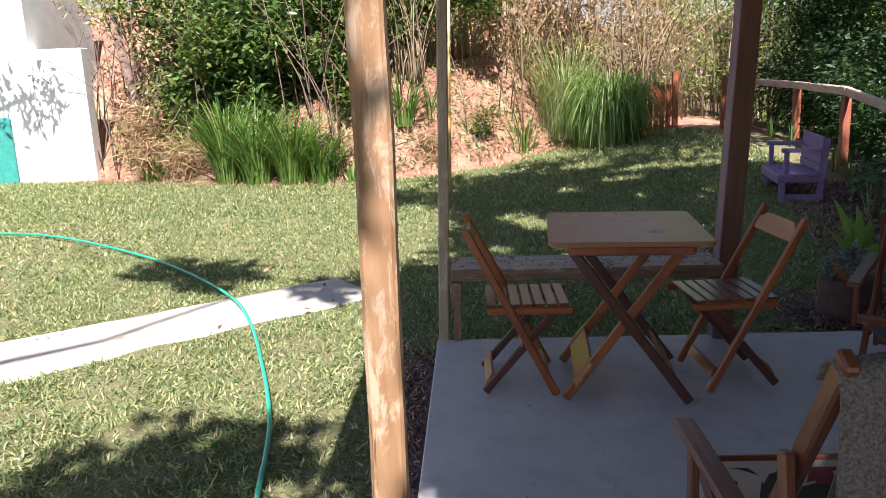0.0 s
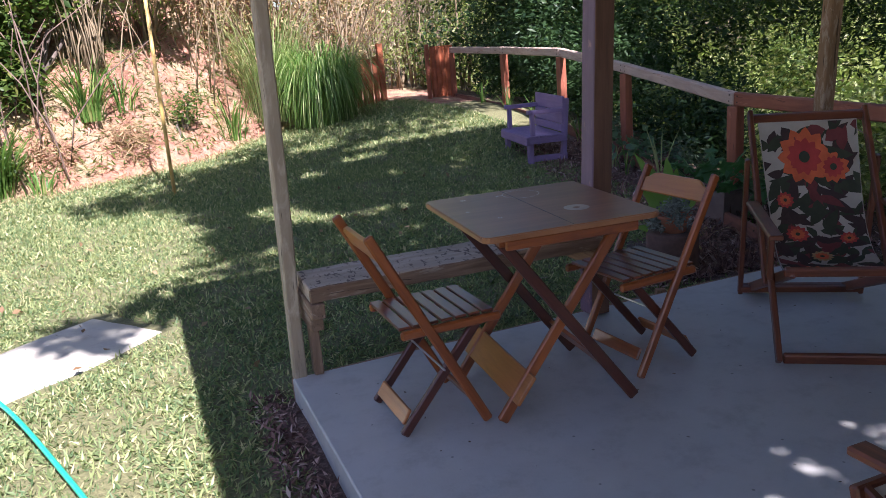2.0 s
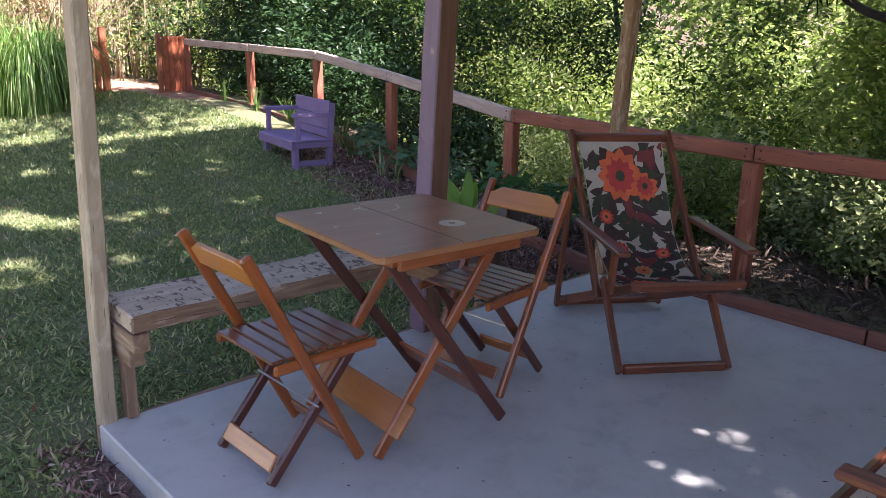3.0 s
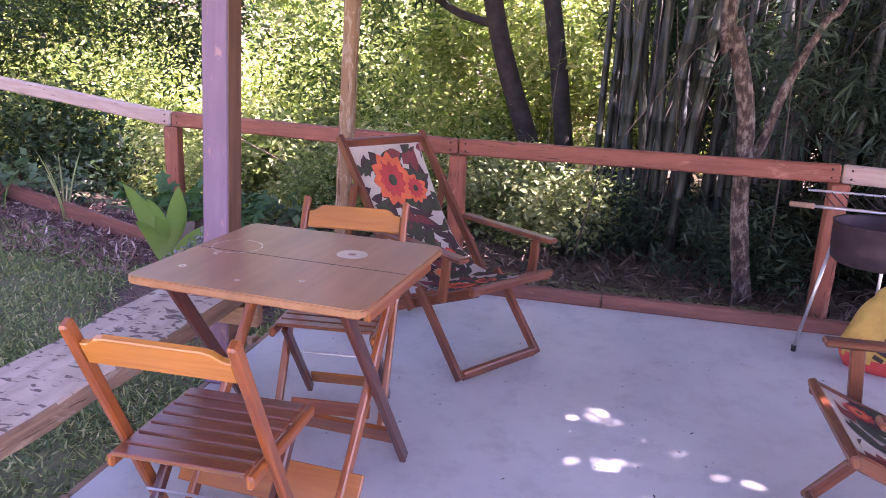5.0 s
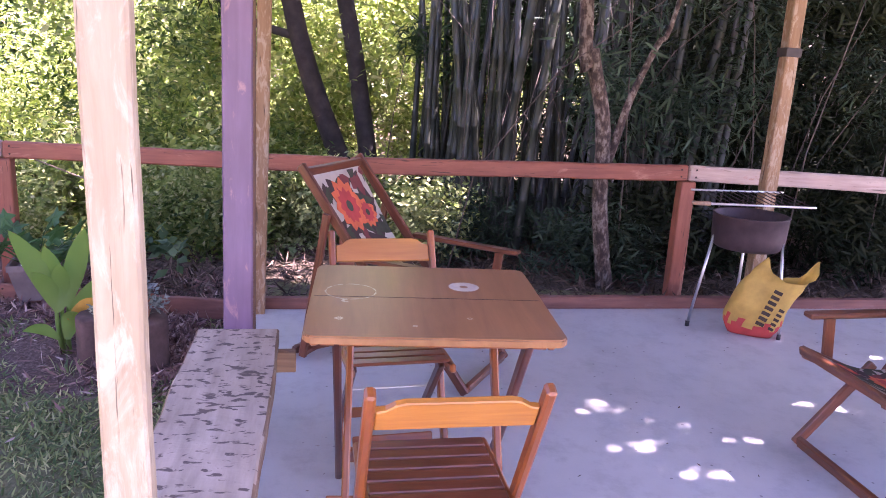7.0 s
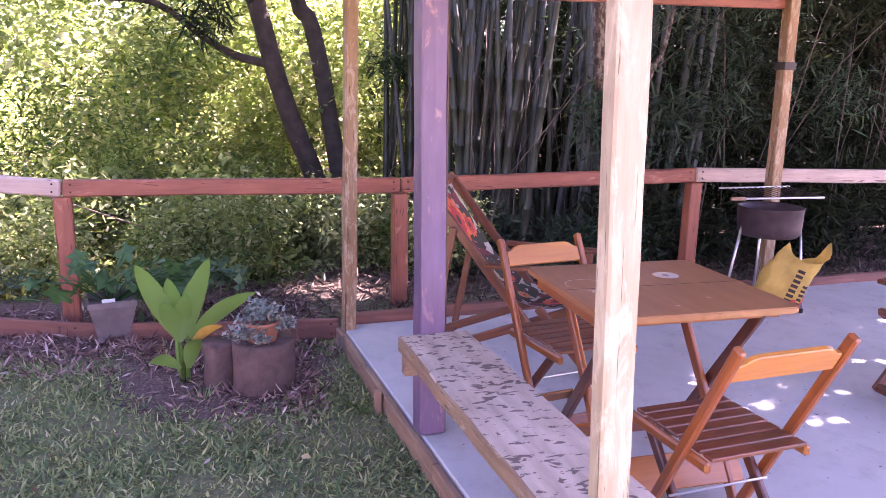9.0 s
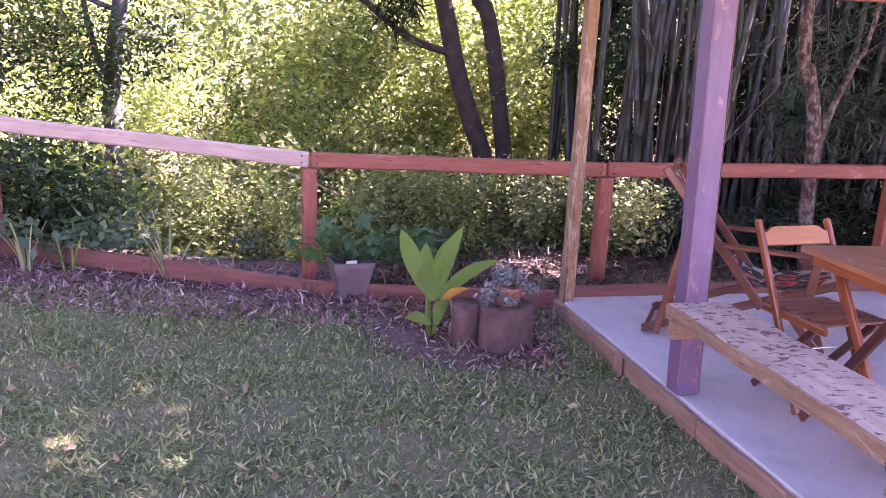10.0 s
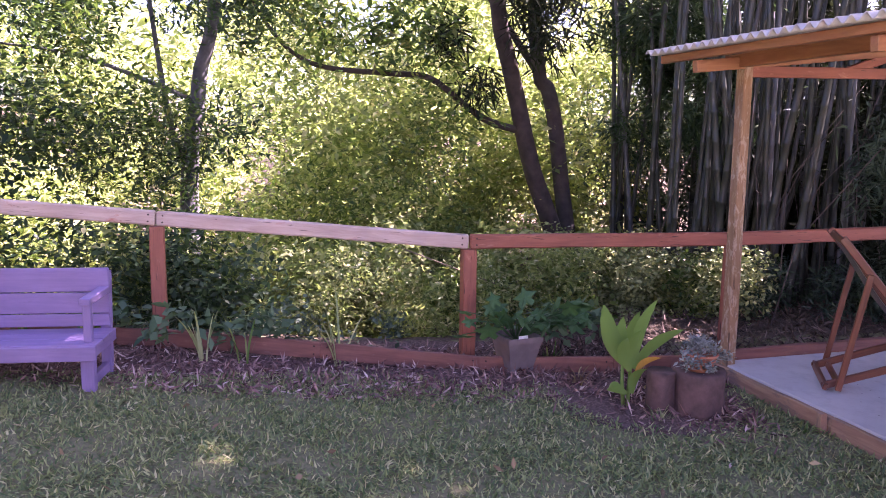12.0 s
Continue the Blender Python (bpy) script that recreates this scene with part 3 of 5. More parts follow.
# ---- folding table ----
def build_table():
    t = thing("folding_table", pose(0.853, -0.584, 0, 0, 0, -4.4), "varnished folding wooden table with stained top on patio", "table")
    hx, hy, r = 0.335, 0.341, 0.035
    bm = bmesh.new()
    ring = []
    for cx, cy, a0 in ((1, 1, 0), (-1, 1, 90), (-1, -1, 180), (1, -1, 270)):
        for k in range(5):
            a = radians(a0 + 22.5 * k)
            ring.append((cx * (hx - r) + r * math.cos(a), cy * (hy - r) + r * math.sin(a)))
    # grain runs along the piece's z: the top is modelled standing and laid down by its pose
    f = bm.faces.new([bm.verts.new((0.011, -y, x)) for x, y in ring])
    out = bmesh.ops.extrude_face_region(bm, geom=[f])
    bmesh.ops.translate(bm, vec=(-0.022, 0, 0), verts=[v for v in out["geom"] if isinstance(v, bmesh.types.BMVert)])
    bmesh.ops.recalc_face_normals(bm, faces=bm.faces[:])
    bmesh.ops.bevel(bm, geom=[e for e in bm.edges if abs(e.verts[0].co.x - e.verts[1].co.x) < 1e-4 and len(e.link_faces) == 2], offset=0.004, segments=2, affect="EDGES")
    top = part("tabletop", bm, M_TOP, t, "brown laminated top with pale edge", Matrix(((0, 0, 1, 0), (0, -1, 0, 0), (1, 0, 0, 0.729), (0, 0, 0, 1))))
    m_ring = plain("pale_ring_stain", (0.60, 0.50, 0.42), 0.55)
    for cx, cy, rr, a0, a1, w in ((0.043, 0.227, 0.074, 20, 372, 0.005), (0.116, -0.117, 0.030, 0, 360, 0.034), (-0.045, 0.235, 0.012, 0, 200, 0.012), (-0.197, 0.253, 0.008, 0, 360, 0.009), (-0.247, 0.053, 0.005, 0, 360, 0.006), (-0.179, -0.10, 0.006, 0, 360, 0.006)):
        V, F = [], []
        n = 40
        for k in range(n + 1):
            a = radians(a0 + (a1 - a0) * k / n)
            ww = w * (1.0 if w > 0.02 else 0.7 + 0.5 * math.sin(k * 1.7))
            for q in (rr - ww / 2, rr + ww / 2):
                V.append((cx + q * math.cos(a), cy + q * math.sin(a), 0.7408))
        F = [(2 * k, 2 * k + 1, 2 * k + 3, 2 * k + 2) for k in range(n)]
        mesh_object("ring_stain", V, F, m_ring, t)
    groove = M_TEAK_DARK
    beam("top_joint", (-0.004, -0.33, 0.7403), (-0.004, 0.33, 0.7403), 0.0012, 0.003, groove, t, side=(0, 0, 1), bevel=0)
    for x in (-0.24, 0.24):
        beam("batten", (x, -0.30, 0.702), (x, 0.30, 0.702), 0.03, 0.05, M_TEAK, t)
    for y in (-0.315, 0.315):
        beam("apron", (-0.25, y, 0.698), (0.25, y, 0.698), 0.036, 0.02, M_TEAK, t)
    for y, flip in ((-0.255, 1), (0.255, 1)):
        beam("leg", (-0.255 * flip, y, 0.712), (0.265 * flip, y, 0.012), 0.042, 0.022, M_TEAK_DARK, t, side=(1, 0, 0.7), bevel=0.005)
    for y in (-0.225, 0.225):
        beam("leg", (0.245, y, 0.712), (-0.265, y, 0.012), 0.042, 0.022, M_TEAK, t, side=(1, 0, -0.7), bevel=0.005)
    # stretcher boards between the feet of each frame
    d = Vector((0.52, 0, -0.70)).normalized()
    c = Vector((0.185, 0, 0.13))
    ob = part("stretcher_board", box(0.09, 0.016, 0.53, 0.003), M_TEAK, t, "", between(c - Vector((0, 0.265, 0)), c + Vector((0, 0.265, 0)), d))
    d = Vector((-0.51, 0, -0.70)).normalized()
    c = Vector((-0.185, 0, 0.135))
    part("stretcher_board", box(0.12, 0.016, 0.56, 0.003), M_TEAK_MID, t, "", between(c - Vector((0, 0.28, 0)), c + Vector((0, 0.28, 0)), d))
    return t


build_table()


# ---- folding chairs: own x ahead, top of the back over the origin ----
def build_chair(m, label):
    c = thing("folding_chair", m, label, "chair", "chairs at the folding table")
    for y in (-0.19, 0.19):
        bm = box(0.036, 0.024, 0.86, 0.006)
        part("long_leg", bm, M_TEAK, c, "", between((0.385, y, 0.014), (0.0, y, 0.762), (0.9, 0, 0.45)))
        s = 0.155 if y > 0 else -0.155
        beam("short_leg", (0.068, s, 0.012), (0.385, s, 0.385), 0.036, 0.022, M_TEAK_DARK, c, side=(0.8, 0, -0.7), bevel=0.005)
        beam("seat_rail", (0.085, s * 1.12, 0.395), (0.47, s * 1.12, 0.395), 0.034, 0.022, M_TEAK, c, bevel=0.007)
    # crest rail with dipped corners
    bm = bmesh.new()
    prof = [(-0.176, 0), (0.176, 0), (0.176, 0.062), (0.155, 0.066), (0.135, 0.082), (0.115, 0.088), (-0.115, 0.088), (-0.135, 0.082), (-0.155, 0.066), (-0.176, 0.062)]
    f = bm.faces.new([bm.verts.new((z - 0.044, 0.009, y)) for y, z in prof])
    out = bmesh.ops.extrude_face_region(bm, geom=[f])
    bmesh.ops.translate(bm, vec=(0, -0.018, 0), verts=[v for v in out["geom"] if isinstance(v, bmesh.types.BMVert)])
    bmesh.ops.recalc_face_normals(bm, faces=bm.faces[:])
    bmesh.ops.bevel(bm, geom=[e for e in bm.edges if abs(e.verts[0].co.y - e.verts[1].co.y) < 1e-4], offset=0.003, segments=1, affect="EDGES")
    z = Vector((0, 1, 0))
    x = Vector((-0.46, 0, 0.89)).normalized()
    mm = Matrix((x, z.cross(x), z)).transposed().to_4x4()
    mm.translation = (0.030, 0, 0.703)
    part("crest_rail", bm, M_TEAK_PALE, c, "golden varnished crest rail", mm)
    for k in range(7):
        xk = 0.105 + k * 0.0535
        beam("slat", (xk, -0.166, 0.417), (xk, 0.166, 0.417), 0.012, 0.044, M_SEAT, c, bevel=0.003)
    for (xa, za), w, mt in (((0.09, 0.042), 0.06, M_TEAK_MID), ((0.352, 0.05), 0.05, M_TEAK)):
        beam("stretcher", (xa, -0.145, za + 0.03), (xa, 0.145, za + 0.03), w, 0.014, mt, c, side=(0.5 if xa < 0.2 else -0.4, 0, 0.8))
    v, f = tube_data([(0.235, -0.18, 0.235), (0.235, 0.18, 0.235)], 0.004, 6)
    mesh_object("metal_rod", v, f, M_STEEL, c)
    return c


build_chair(pose(0.150, -0.548, 0, 0, 0, 0.6), "varnished slatted folding chair facing the wooden table")
build_chair(pose(1.583, -0.512, 0, 0, 0, 185.3), "varnished slatted folding chair pushed under far table side")


# ---- deck chairs: own x ahead, top bar over the origin ----
def sling_at(u, v, top):
    """The hanging cloth: u across from -1 to 1, v from the top bar to the seat's front bar."""
    P = (Vector((top[0], 0, top[1] - 0.018)), Vector((0.30, 0, 0.44)), Vector((0.40, 0, 0.20)), Vector((0.865, 0, 0.415)))
    p = P[0] * (1 - v) ** 3 + P[1] * 3 * v * (1 - v) ** 2 + P[2] * 3 * v * v * (1 - v) + P[3] * v**3
    t = ((P[1] - P[0]) * (1 - v) ** 2 + (P[2] - P[1]) * 2 * v * (1 - v) + (P[3] - P[2]) * v * v).normalized()
    nrm = Vector((-t.z, 0, t.x))
    if nrm.z < 0:
        nrm = -nrm
    w = 0.215 - 0.02 * math.sin(math.pi * v)
    return p + Vector((0, -u * w, 0)) - nrm * 0.02 * (1 - u * u) * math.sin(math.pi * v), nrm


def cloth_material():
    m, nt, b = material("canvas_cloth")
    v = coords(nt)
    col = ramp(nt, noisy(nt, v, 8, 4), [(0.3, (0.40, 0.345, 0.29)), (0.7, (0.50, 0.445, 0.385))])
    nt.links.new(col, b.inputs["Base Color"])
    b.inputs["Roughness"].default_value = 0.9
    bumped(nt, b, noisy(nt, v, 300, 2), 0.3, 0.002)
    return m


M_CLOTH = cloth_material()
M_CLOTH_BACK = plain("canvas_back", (0.13, 0.115, 0.10), 0.95, 0, 0.75, 170, 0.5)
PRINTS = [plain("print_brown", (0.055, 0.032, 0.03), 0.9), plain("print_green", (0.045, 0.05, 0.03), 0.9), plain("print_orange", (0.62, 0.13, 0.05), 0.9),
          plain("print_red", (0.42, 0.05, 0.045), 0.9), plain("print_ochre", (0.40, 0.26, 0.12), 0.9), plain("print_maroon", (0.17, 0.04, 0.04), 0.9)]


def build_deck_chair(m, label, top=(0.0, 0.89)):
    sling = lambda u, v: sling_at(u, v, top)
    c = thing("deck_chair", m, label, "deck chair", "floral deck chairs")
    W = 0.248
    for s in (-1, 1):
        y = s * W
        beam("back_rail", (top[0] - 0.02, y, top[1] + 0.025), (0.53, y, 0.235), 0.045, 0.024, M_DECK, c, side=(0.8, 0, 0.6), bevel=0.005)
        yo = s * (W - 0.03)
        beam("seat_rail", (-0.06, yo, 0.022), (0.885, yo, 0.405), 0.044, 0.024, M_DECK, c, side=(-0.4, 0, 0.9), bevel=0.005)
        yl = s * (W - 0.005)
        beam("front_leg", (0.84, yl, 0.012), (0.56, yl, 0.345), 0.042, 0.024, M_DECK, c, side=(0.8, 0, 0.6), bevel=0.005)
        ya = s * (W + 0.028)
        beam("rear_prop", (top[0] * 0.75 + 0.14, ya, top[1] * 0.75 + 0.05), (0.02, ya, 0.02), 0.036, 0.022, M_DECK, c, side=(1, 0, 0), bevel=0.004)
        ar = part("armrest", box(0.022, 0.055, 0.56, 0.006), M_DECK, c, "", between((0.30, ya, 0.545), (0.86, ya, 0.535), (0, 0, 1)))
        beam("arm_post", (0.74, ya, 0.335), (0.76, ya, 0.525), 0.042, 0.022, M_DECK, c, side=(1, 0, 0), bevel=0.004)
    for (x, z), w, q in (((top[0], top[1] - 0.005), 0.04, W), ((0.878, 0.405), 0.036, W), ((0.835, 0.028), 0.045, W - 0.02), ((-0.045, 0.03), 0.04, W + 0.01), ((0.03, 0.045), 0.035, W + 0.03)):
        beam("cross_bar", (x, -q, z), (x, q, z), w, 0.026, M_DECK, c, side=(0.3, 0, 1), bevel=0.005)
    n, k = 26, 7
    V, F = [], []
    for i in range(n + 1):
        for j in range(k):
            V.append(sling(-1 + 2 * j / (k - 1), i / n)[0])
    for i in range(n):
        for j in range(k - 1):
            a = i * k + j
            F.append((a, a + 1, a + k + 1, a + k))
    mesh_object("sling_cloth", V, F, M_CLOTH, c, smooth=True)
    # the darker weave of the cloth's underside
    bv = [Vector(v) - sling(0, (i // k) / n)[1] * 0.003 for i, v in enumerate(V)]
    mesh_object("cloth_underside", bv, F, M_CLOTH_BACK, c, smooth=True)
    if top[0] > 0:
        # the cloth's spare end, thrown over the top bar and hanging behind it
        Vh, Fh = [], []
        prof = [(0.05, -0.035), (0.03, 0.012), (0.0, 0.028), (-0.03, 0.016), (-0.046, -0.03), (-0.055, -0.12), (-0.058, -0.24), (-0.05, -0.38), (-0.055, -0.52)]
        for i, (px, pz) in enumerate(prof):
            for j in range(9):
                u = -1 + j / 4
                rag = 0.012 * math.sin(j * 1.9) if i == len(prof) - 1 else 0
                Vh.append((top[0] + px + 0.006 * math.sin(u * 6 + i * 0.4), u * (W + 0.018), top[1] + pz + rag - 0.012 * (abs(u) > 0.9) * (i in (1, 2, 3))))
        for i in range(len(prof) - 1):
            for j in range(8):
                q = i * 9 + j
                Fh.append((q, q + 1, q + 10, q + 9))
        fl = mesh_object("hanging_cloth", Vh, Fh, M_CLOTH_BACK, c, smooth=True)
        so = fl.modifiers.new("thickness", "SOLIDIFY")
        so.thickness = 0.004
        tagged(fl, "dark speckled cloth end")
    # printed leaves and flowers, just above the weave
    rng = random.Random(11)
    def shape(name, points, mat, lift):
        V = []
        cu, cv = sum(p[0] for p in points) / len(points), sum(p[1] for p in points) / len(points)
        for u, v in [(cu, cv)] + points:
            p, nr = sling(max(-0.98, min(0.98, u)), max(0.01, min(0.985, v)))
            V.append(p + nr * lift)
        q = len(points)
        mesh_object(name, V, [(0, 1 + i, 1 + (i + 1) % q) for i in range(q)], PRINTS[mat], c)

    S = 0.215 / 1.15

    def leaf(u, v, ang, ln, wd, mat, lift):
        pts = []
        for t, side in [(0, 0), (0.25, 0.8), (0.5, 1), (0.75, 0.7), (1, 0), (0.75, -0.7), (0.5, -1), (0.25, -0.8)]:
            a, b2 = t * ln, side * wd / 2 + 0.12 * ln * math.sin(t * 3)
            pts.append((u + (a * math.cos(ang) - b2 * math.sin(ang)), v + S * (a * math.sin(ang) + b2 * math.cos(ang))))
        shape("printed_leaf", pts, mat, lift)

    def flower(u, v, r, mat):
        for ring, (rr, lift) in enumerate(((r, 0.0042), (r * 0.66, 0.0049), (r * 0.2, 0.0056))):
            pts = []
            for k in range(44):
                a = k * 2 * math.pi / 44 + ring * 0.28
                q = rr * (0.89 + 0.11 * math.cos(11 * a)) if ring < 2 else rr
                pts.append((u + q * math.cos(a), v + S * q * math.sin(a)))
            shape("printed_flower" if ring < 2 else "flower_eye", pts, (mat, 3 if mat == 2 else 2, 1)[ring], lift)

    for k in range(215):
        u, v = -0.92 + 1.84 * ((k * 0.618) % 1), 0.02 + 0.95 * ((k * 0.7548 + 0.1 * rng.random()) % 1)
        leaf(u, v, rng.uniform(0, 6.3), rng.uniform(0.36, 0.8), rng.uniform(0.16, 0.30), rng.choice((0, 0, 0, 1, 1, 1, 5)), 0.0012 + 0.000014 * k)
    for u, v, r, mt in ((0.12, 0.13, 0.56, 2), (-0.46, 0.17, 0.34, 2), (0.62, 0.30, 0.2, 3), (0.45, 0.47, 0.26, 3), (-0.6, 0.5, 0.2, 3), (0.05, 0.62, 0.24, 4), (0.3, 0.80, 0.40, 2), (-0.4, 0.82, 0.28, 2), (0.6, 0.93, 0.22, 3)):
        flower(u, v, r, mt)
    return c


deck = build_deck_chair(pose(2.428, -0.360, 0, 0, 0, -124.2), "folding deck chair with floral canvas sling by fence")
build_deck_chair(pose(1.000, -2.99, 0, 0, 0, 90), "folding deck chair with floral sling and dark canvas back", (0.09, 0.985))

# ---- grill and charcoal bag ----
def build_grill():
    cx, cy = 2.585, -2.645
    g = thing("charcoal_grill", pose(cx, cy, 0), "round rusty steel charcoal grill on three thin legs", "grill")
    prof = [(0.02, 0.47), (0.17, 0.48), (0.19, 0.50), (0.197, 0.56), (0.2, 0.66), (0.205, 0.665), (0.197, 0.668), (0.19, 0.66), (0.18, 0.52), (0.02, 0.49)]
    V, F, n = [], [], 28
    for r, z in prof:
        V += [(r * math.cos(2 * math.pi * k / n), r * math.sin(2 * math.pi * k / n), z) for k in range(n)]
    for i in range(len(prof) - 1):
        F += [(i * n + k, i * n + (k + 1) % n, (i + 1) * n + (k + 1) % n, (i + 1) * n + k) for k in range(n)]
    mesh_object("bowl", V, F, M_IRON, g, smooth=True)
    for fx, fy in ((0.05, 0.265), (-0.185, -0.16), (0.19, -0.1)):
        d = Vector((fx, fy, 0)).normalized() * 0.185
        leg = tube("leg", [(fx, fy, 0.02), (d.x, d.y, 0.55)], 0.0085, M_STEEL, g)
        tube("rubber_foot", [(0, 0, 0), (0, 0, 0.03)], 0.012, M_BLACK, leg, m=pose(fx, fy, 0))
    rack = tube("grill_rack", [(-0.14, 0.34, 0.745), (-0.12, -0.30, 0.73)], 0.007, M_STEEL, g)
    tube("rack_bar", [(0.14, 0.30, 0.77), (0.15, -0.27, 0.765)], 0.006, M_STEEL, rack)
    for k in range(12):
        y = 0.24 - k * 0.044
        tube("rack_wire", [(-0.135, y, 0.744), (0.145, y, 0.767)], 0.0028, M_IRON, rack, 5)
    tube("wooden_grip", [(-0.14, 0.43, 0.748), (-0.14, 0.33, 0.745)], 0.012, M_EDGE, rack)


build_grill()


def build_bag():
    M_BAG = plain("yellow_paper", (0.52, 0.33, 0.07), 0.75, 0, 0.3, 9, 0.4)
    M_BAG_RED = plain("red_printed_paper", (0.50, 0.06, 0.05), 0.75, 0, 0.2, 9, 0.4)
    b = thing("charcoal_bag", pose(2.52, -2.70, 0, 0, 0, 62), "crumpled yellow paper charcoal bag with red base leaning", "bag")
    V, F, n, rows = [], [], 28, 15
    lean = Vector((-0.16, 0.04, 0))
    for i in range(rows):
        t = i / (rows - 1)
        rx = 0.165 * (1 - 0.15 * t) * (0.72 + 0.28 * min(1, t * 6))
        ry = 0.10 * (1 - 0.80 * max(0, (t - 0.45) / 0.55)) * (0.75 + 0.25 * min(1, t * 6))
        for k in range(n):
            a = 2 * math.pi * k / n
            ca, sa = math.cos(a), math.sin(a)
            q = Vector((rx * math.copysign(abs(ca) ** 0.7, ca), ry * math.copysign(abs(sa) ** 0.7, sa), 0.43 * t * (0.9 + 0.14 * math.sin(a * 2 + 1))))
            q += noise.noise_vector(q * 14) * 0.022 * (0.3 + t) + lean * t * t
            V.append(q)
    base, body_ = [], []
    for i in range(rows - 1):
        for k in range(n):
            f = (i * n + k, i * n + (k + 1) % n, (i + 1) * n + (k + 1) % n, (i + 1) * n + k)
            jag = 2 + (k % 3)
            (base if i < jag else body_).append(f)
    base.append(tuple(range(n))[::-1])
    for name, faces, mt in (("bag_body", body_, M_BAG), ("red_base", base, M_BAG_RED)):
        used = sorted({q for f in faces for q in f})
        at = {q: i for i, q in enumerate(used)}
        mesh_object(name, [V[q] for q in used], [tuple(at[q] for q in f) for f in faces], mt, b, smooth=True)
    # two lines of print across the front, as bars
    m_print = plain("black_print", (0.05, 0.03, 0.02), 0.8)
    for line, count, width, tall in ((0.0, 7, 0.020, 0.045), (0.062, 5, 0.016, 0.028)):
        for k in range(count):
            part("print_bar", box(width, tall, 0.0012, 0, (0.02 + k * (width + 0.013), 0.022 - line, 0)), m_print, b, "", pose(-0.05, 0.128, 0.07, 90, -70, 180))


build_bag()

def slab_debris():
    rng = np.random.default_rng(77)
    n = 46
    P = np.stack([rng.uniform(0.1, 2.8, n), rng.uniform(-3.2, -0.1, n), np.full(n, 0.004)], 1)
    ob = leaves("patio_debris", P, 0.02, 0.008, M_CHIP_DARK, 0.0, 0.0, rng=rng, fold=0.05)
    for v in ob.data.vertices:
        v.co.z = 0.003 + 0.25 * abs(v.co.z - 0.004)
    tagged(ob, "dark leaf crumbs scattered on the concrete slab", "debris", kind="stuff")


slab_debris()

# ---- lawn: concrete path, hose ----
def build_path():
    c, u, n = Vector((-0.65, 1.555, 0)), Vector((0.8, 0.6, 0)), Vector((-0.6, 0.8, 0))
    V, F = [], []
    cols, rows = 60, 9
    for i in range(cols + 1):
        a = 0.05 * math.sin(i * 0.9) * (i < 4) - i * 0.11
        for j in range(rows + 1):
            q = (0.365 + 0.022 * abs(a)) * (2 * j / rows - 1)
            edge = j in (0, rows)
            p = c + u * (a + (0.03 * math.sin(j * 2.1) if i == 0 else 0)) + n * (q + (0.025 * noise.noise((i * 0.5, j, 3)) if edge else 0))
            p.z = float(height(p.x, p.y)) + 0.022 - (0.05 if edge or i == 0 else 0) + 0.006 * noise.noise((i * 0.4, j * 0.6, 1))
            V.append(p)
    for i in range(cols):
        for j in range(rows):
            k = i * (rows + 1) + j
            F.append((k, k + rows + 1, k + rows + 2, k + 1))
    tagged(mesh_object("path", V, F, M_PATH, smooth=True), "worn pale concrete garden path across the lawn", "path", kind="structure")


build_path()
HOSE = [(-0.42, -2.6), (-0.55, -1.9), (-0.637, -1.444), (-0.70, -1.05), (-0.77, -0.74), (-0.93, -0.225), (-1.24, 0.63), (-1.59, 1.29), (-2.355, 2.208), (-3.158, 2.925), (-4.007, 3.525), (-4.744, 3.785), (-7.0, 4.1)]
hose = tube("garden_hose", smooth_path([(x, y, float(height(x, y)) + 0.045) for x, y in HOSE], 10), 0.011, M_HOSE)
tagged(hose, "bright green garden hose curving over the lawn", "hose")


def ground_leaves():
    rng = np.random.default_rng(21)
    n = 110
    P = np.stack([rng.uniform(-2.5, 3.2, n), rng.uniform(0.4, 4.5, n), np.zeros(n)], 1)
    P[:, 2] = height(P[:, 0], P[:, 1]) + 0.035
    tagged(leaves("fallen_leaves", P, 0.055, 0.028, M_DRY, 0.0, 0.0, rng=rng), "pale fallen leaves scattered over lawn", "leaves", kind="stuff")


ground_leaves()


def build_mulch():
    rng = np.random.default_rng(31)
    n = 15000
    y = rng.uniform(0.1, 4.6, n)
    x = fence_x(y) - rng.uniform(-0.25, 0.95, n) ** 1.0
    near = rng.random(n) < 0.25
    x[near] = 2.68 + rng.normal(size=near.sum()) * 0.3
    y[near] = 0.68 + np.abs(rng.normal(size=near.sum())) * 0.28 - 0.35
    keep = (y > 0.1) & ((x < 2.9) | (x > 2.95))
    P = np.stack([x, y, height(x, y) + 0.004 + 0.018 * rng.random(n)], 1)[keep]
    tagged(leaves("mulch", P, 0.075, 0.012, M_CHIP, 0.0, 0.0, rng=rng, fold=0.05), "dry brown bark mulch and leaf litter in bed", "mulch", kind="stuff")
    n = 2600
    P = np.stack([rng.uniform(-0.22, -0.06, n), rng.uniform(-3.5, 0.15, n), np.full(n, -0.10)], 1)
    tagged(leaves("edge_litter", P, 0.045, 0.012, M_CHIP, 0.0, 0.05, rng=rng), "dry litter along the patio edge", "litter", kind="stuff")
    n = 9000
    y = rng.uniform(-5.5, 1.2, n)
    x = np.maximum(fence_x(y) - 0.35, 3.02) + rng.uniform(0, 1.6, n) ** 1.3
    P = np.stack([x, y, height(x, y) + 0.01 + 0.03 * rng.random(n)], 1)
    tagged(leaves("bamboo_litter", P, 0.11, 0.014, M_CHIP_DARK, 0.0, 0.05, rng=rng), "dead bamboo leaves littering the ground", "litter", kind="stuff")


build_mulch()


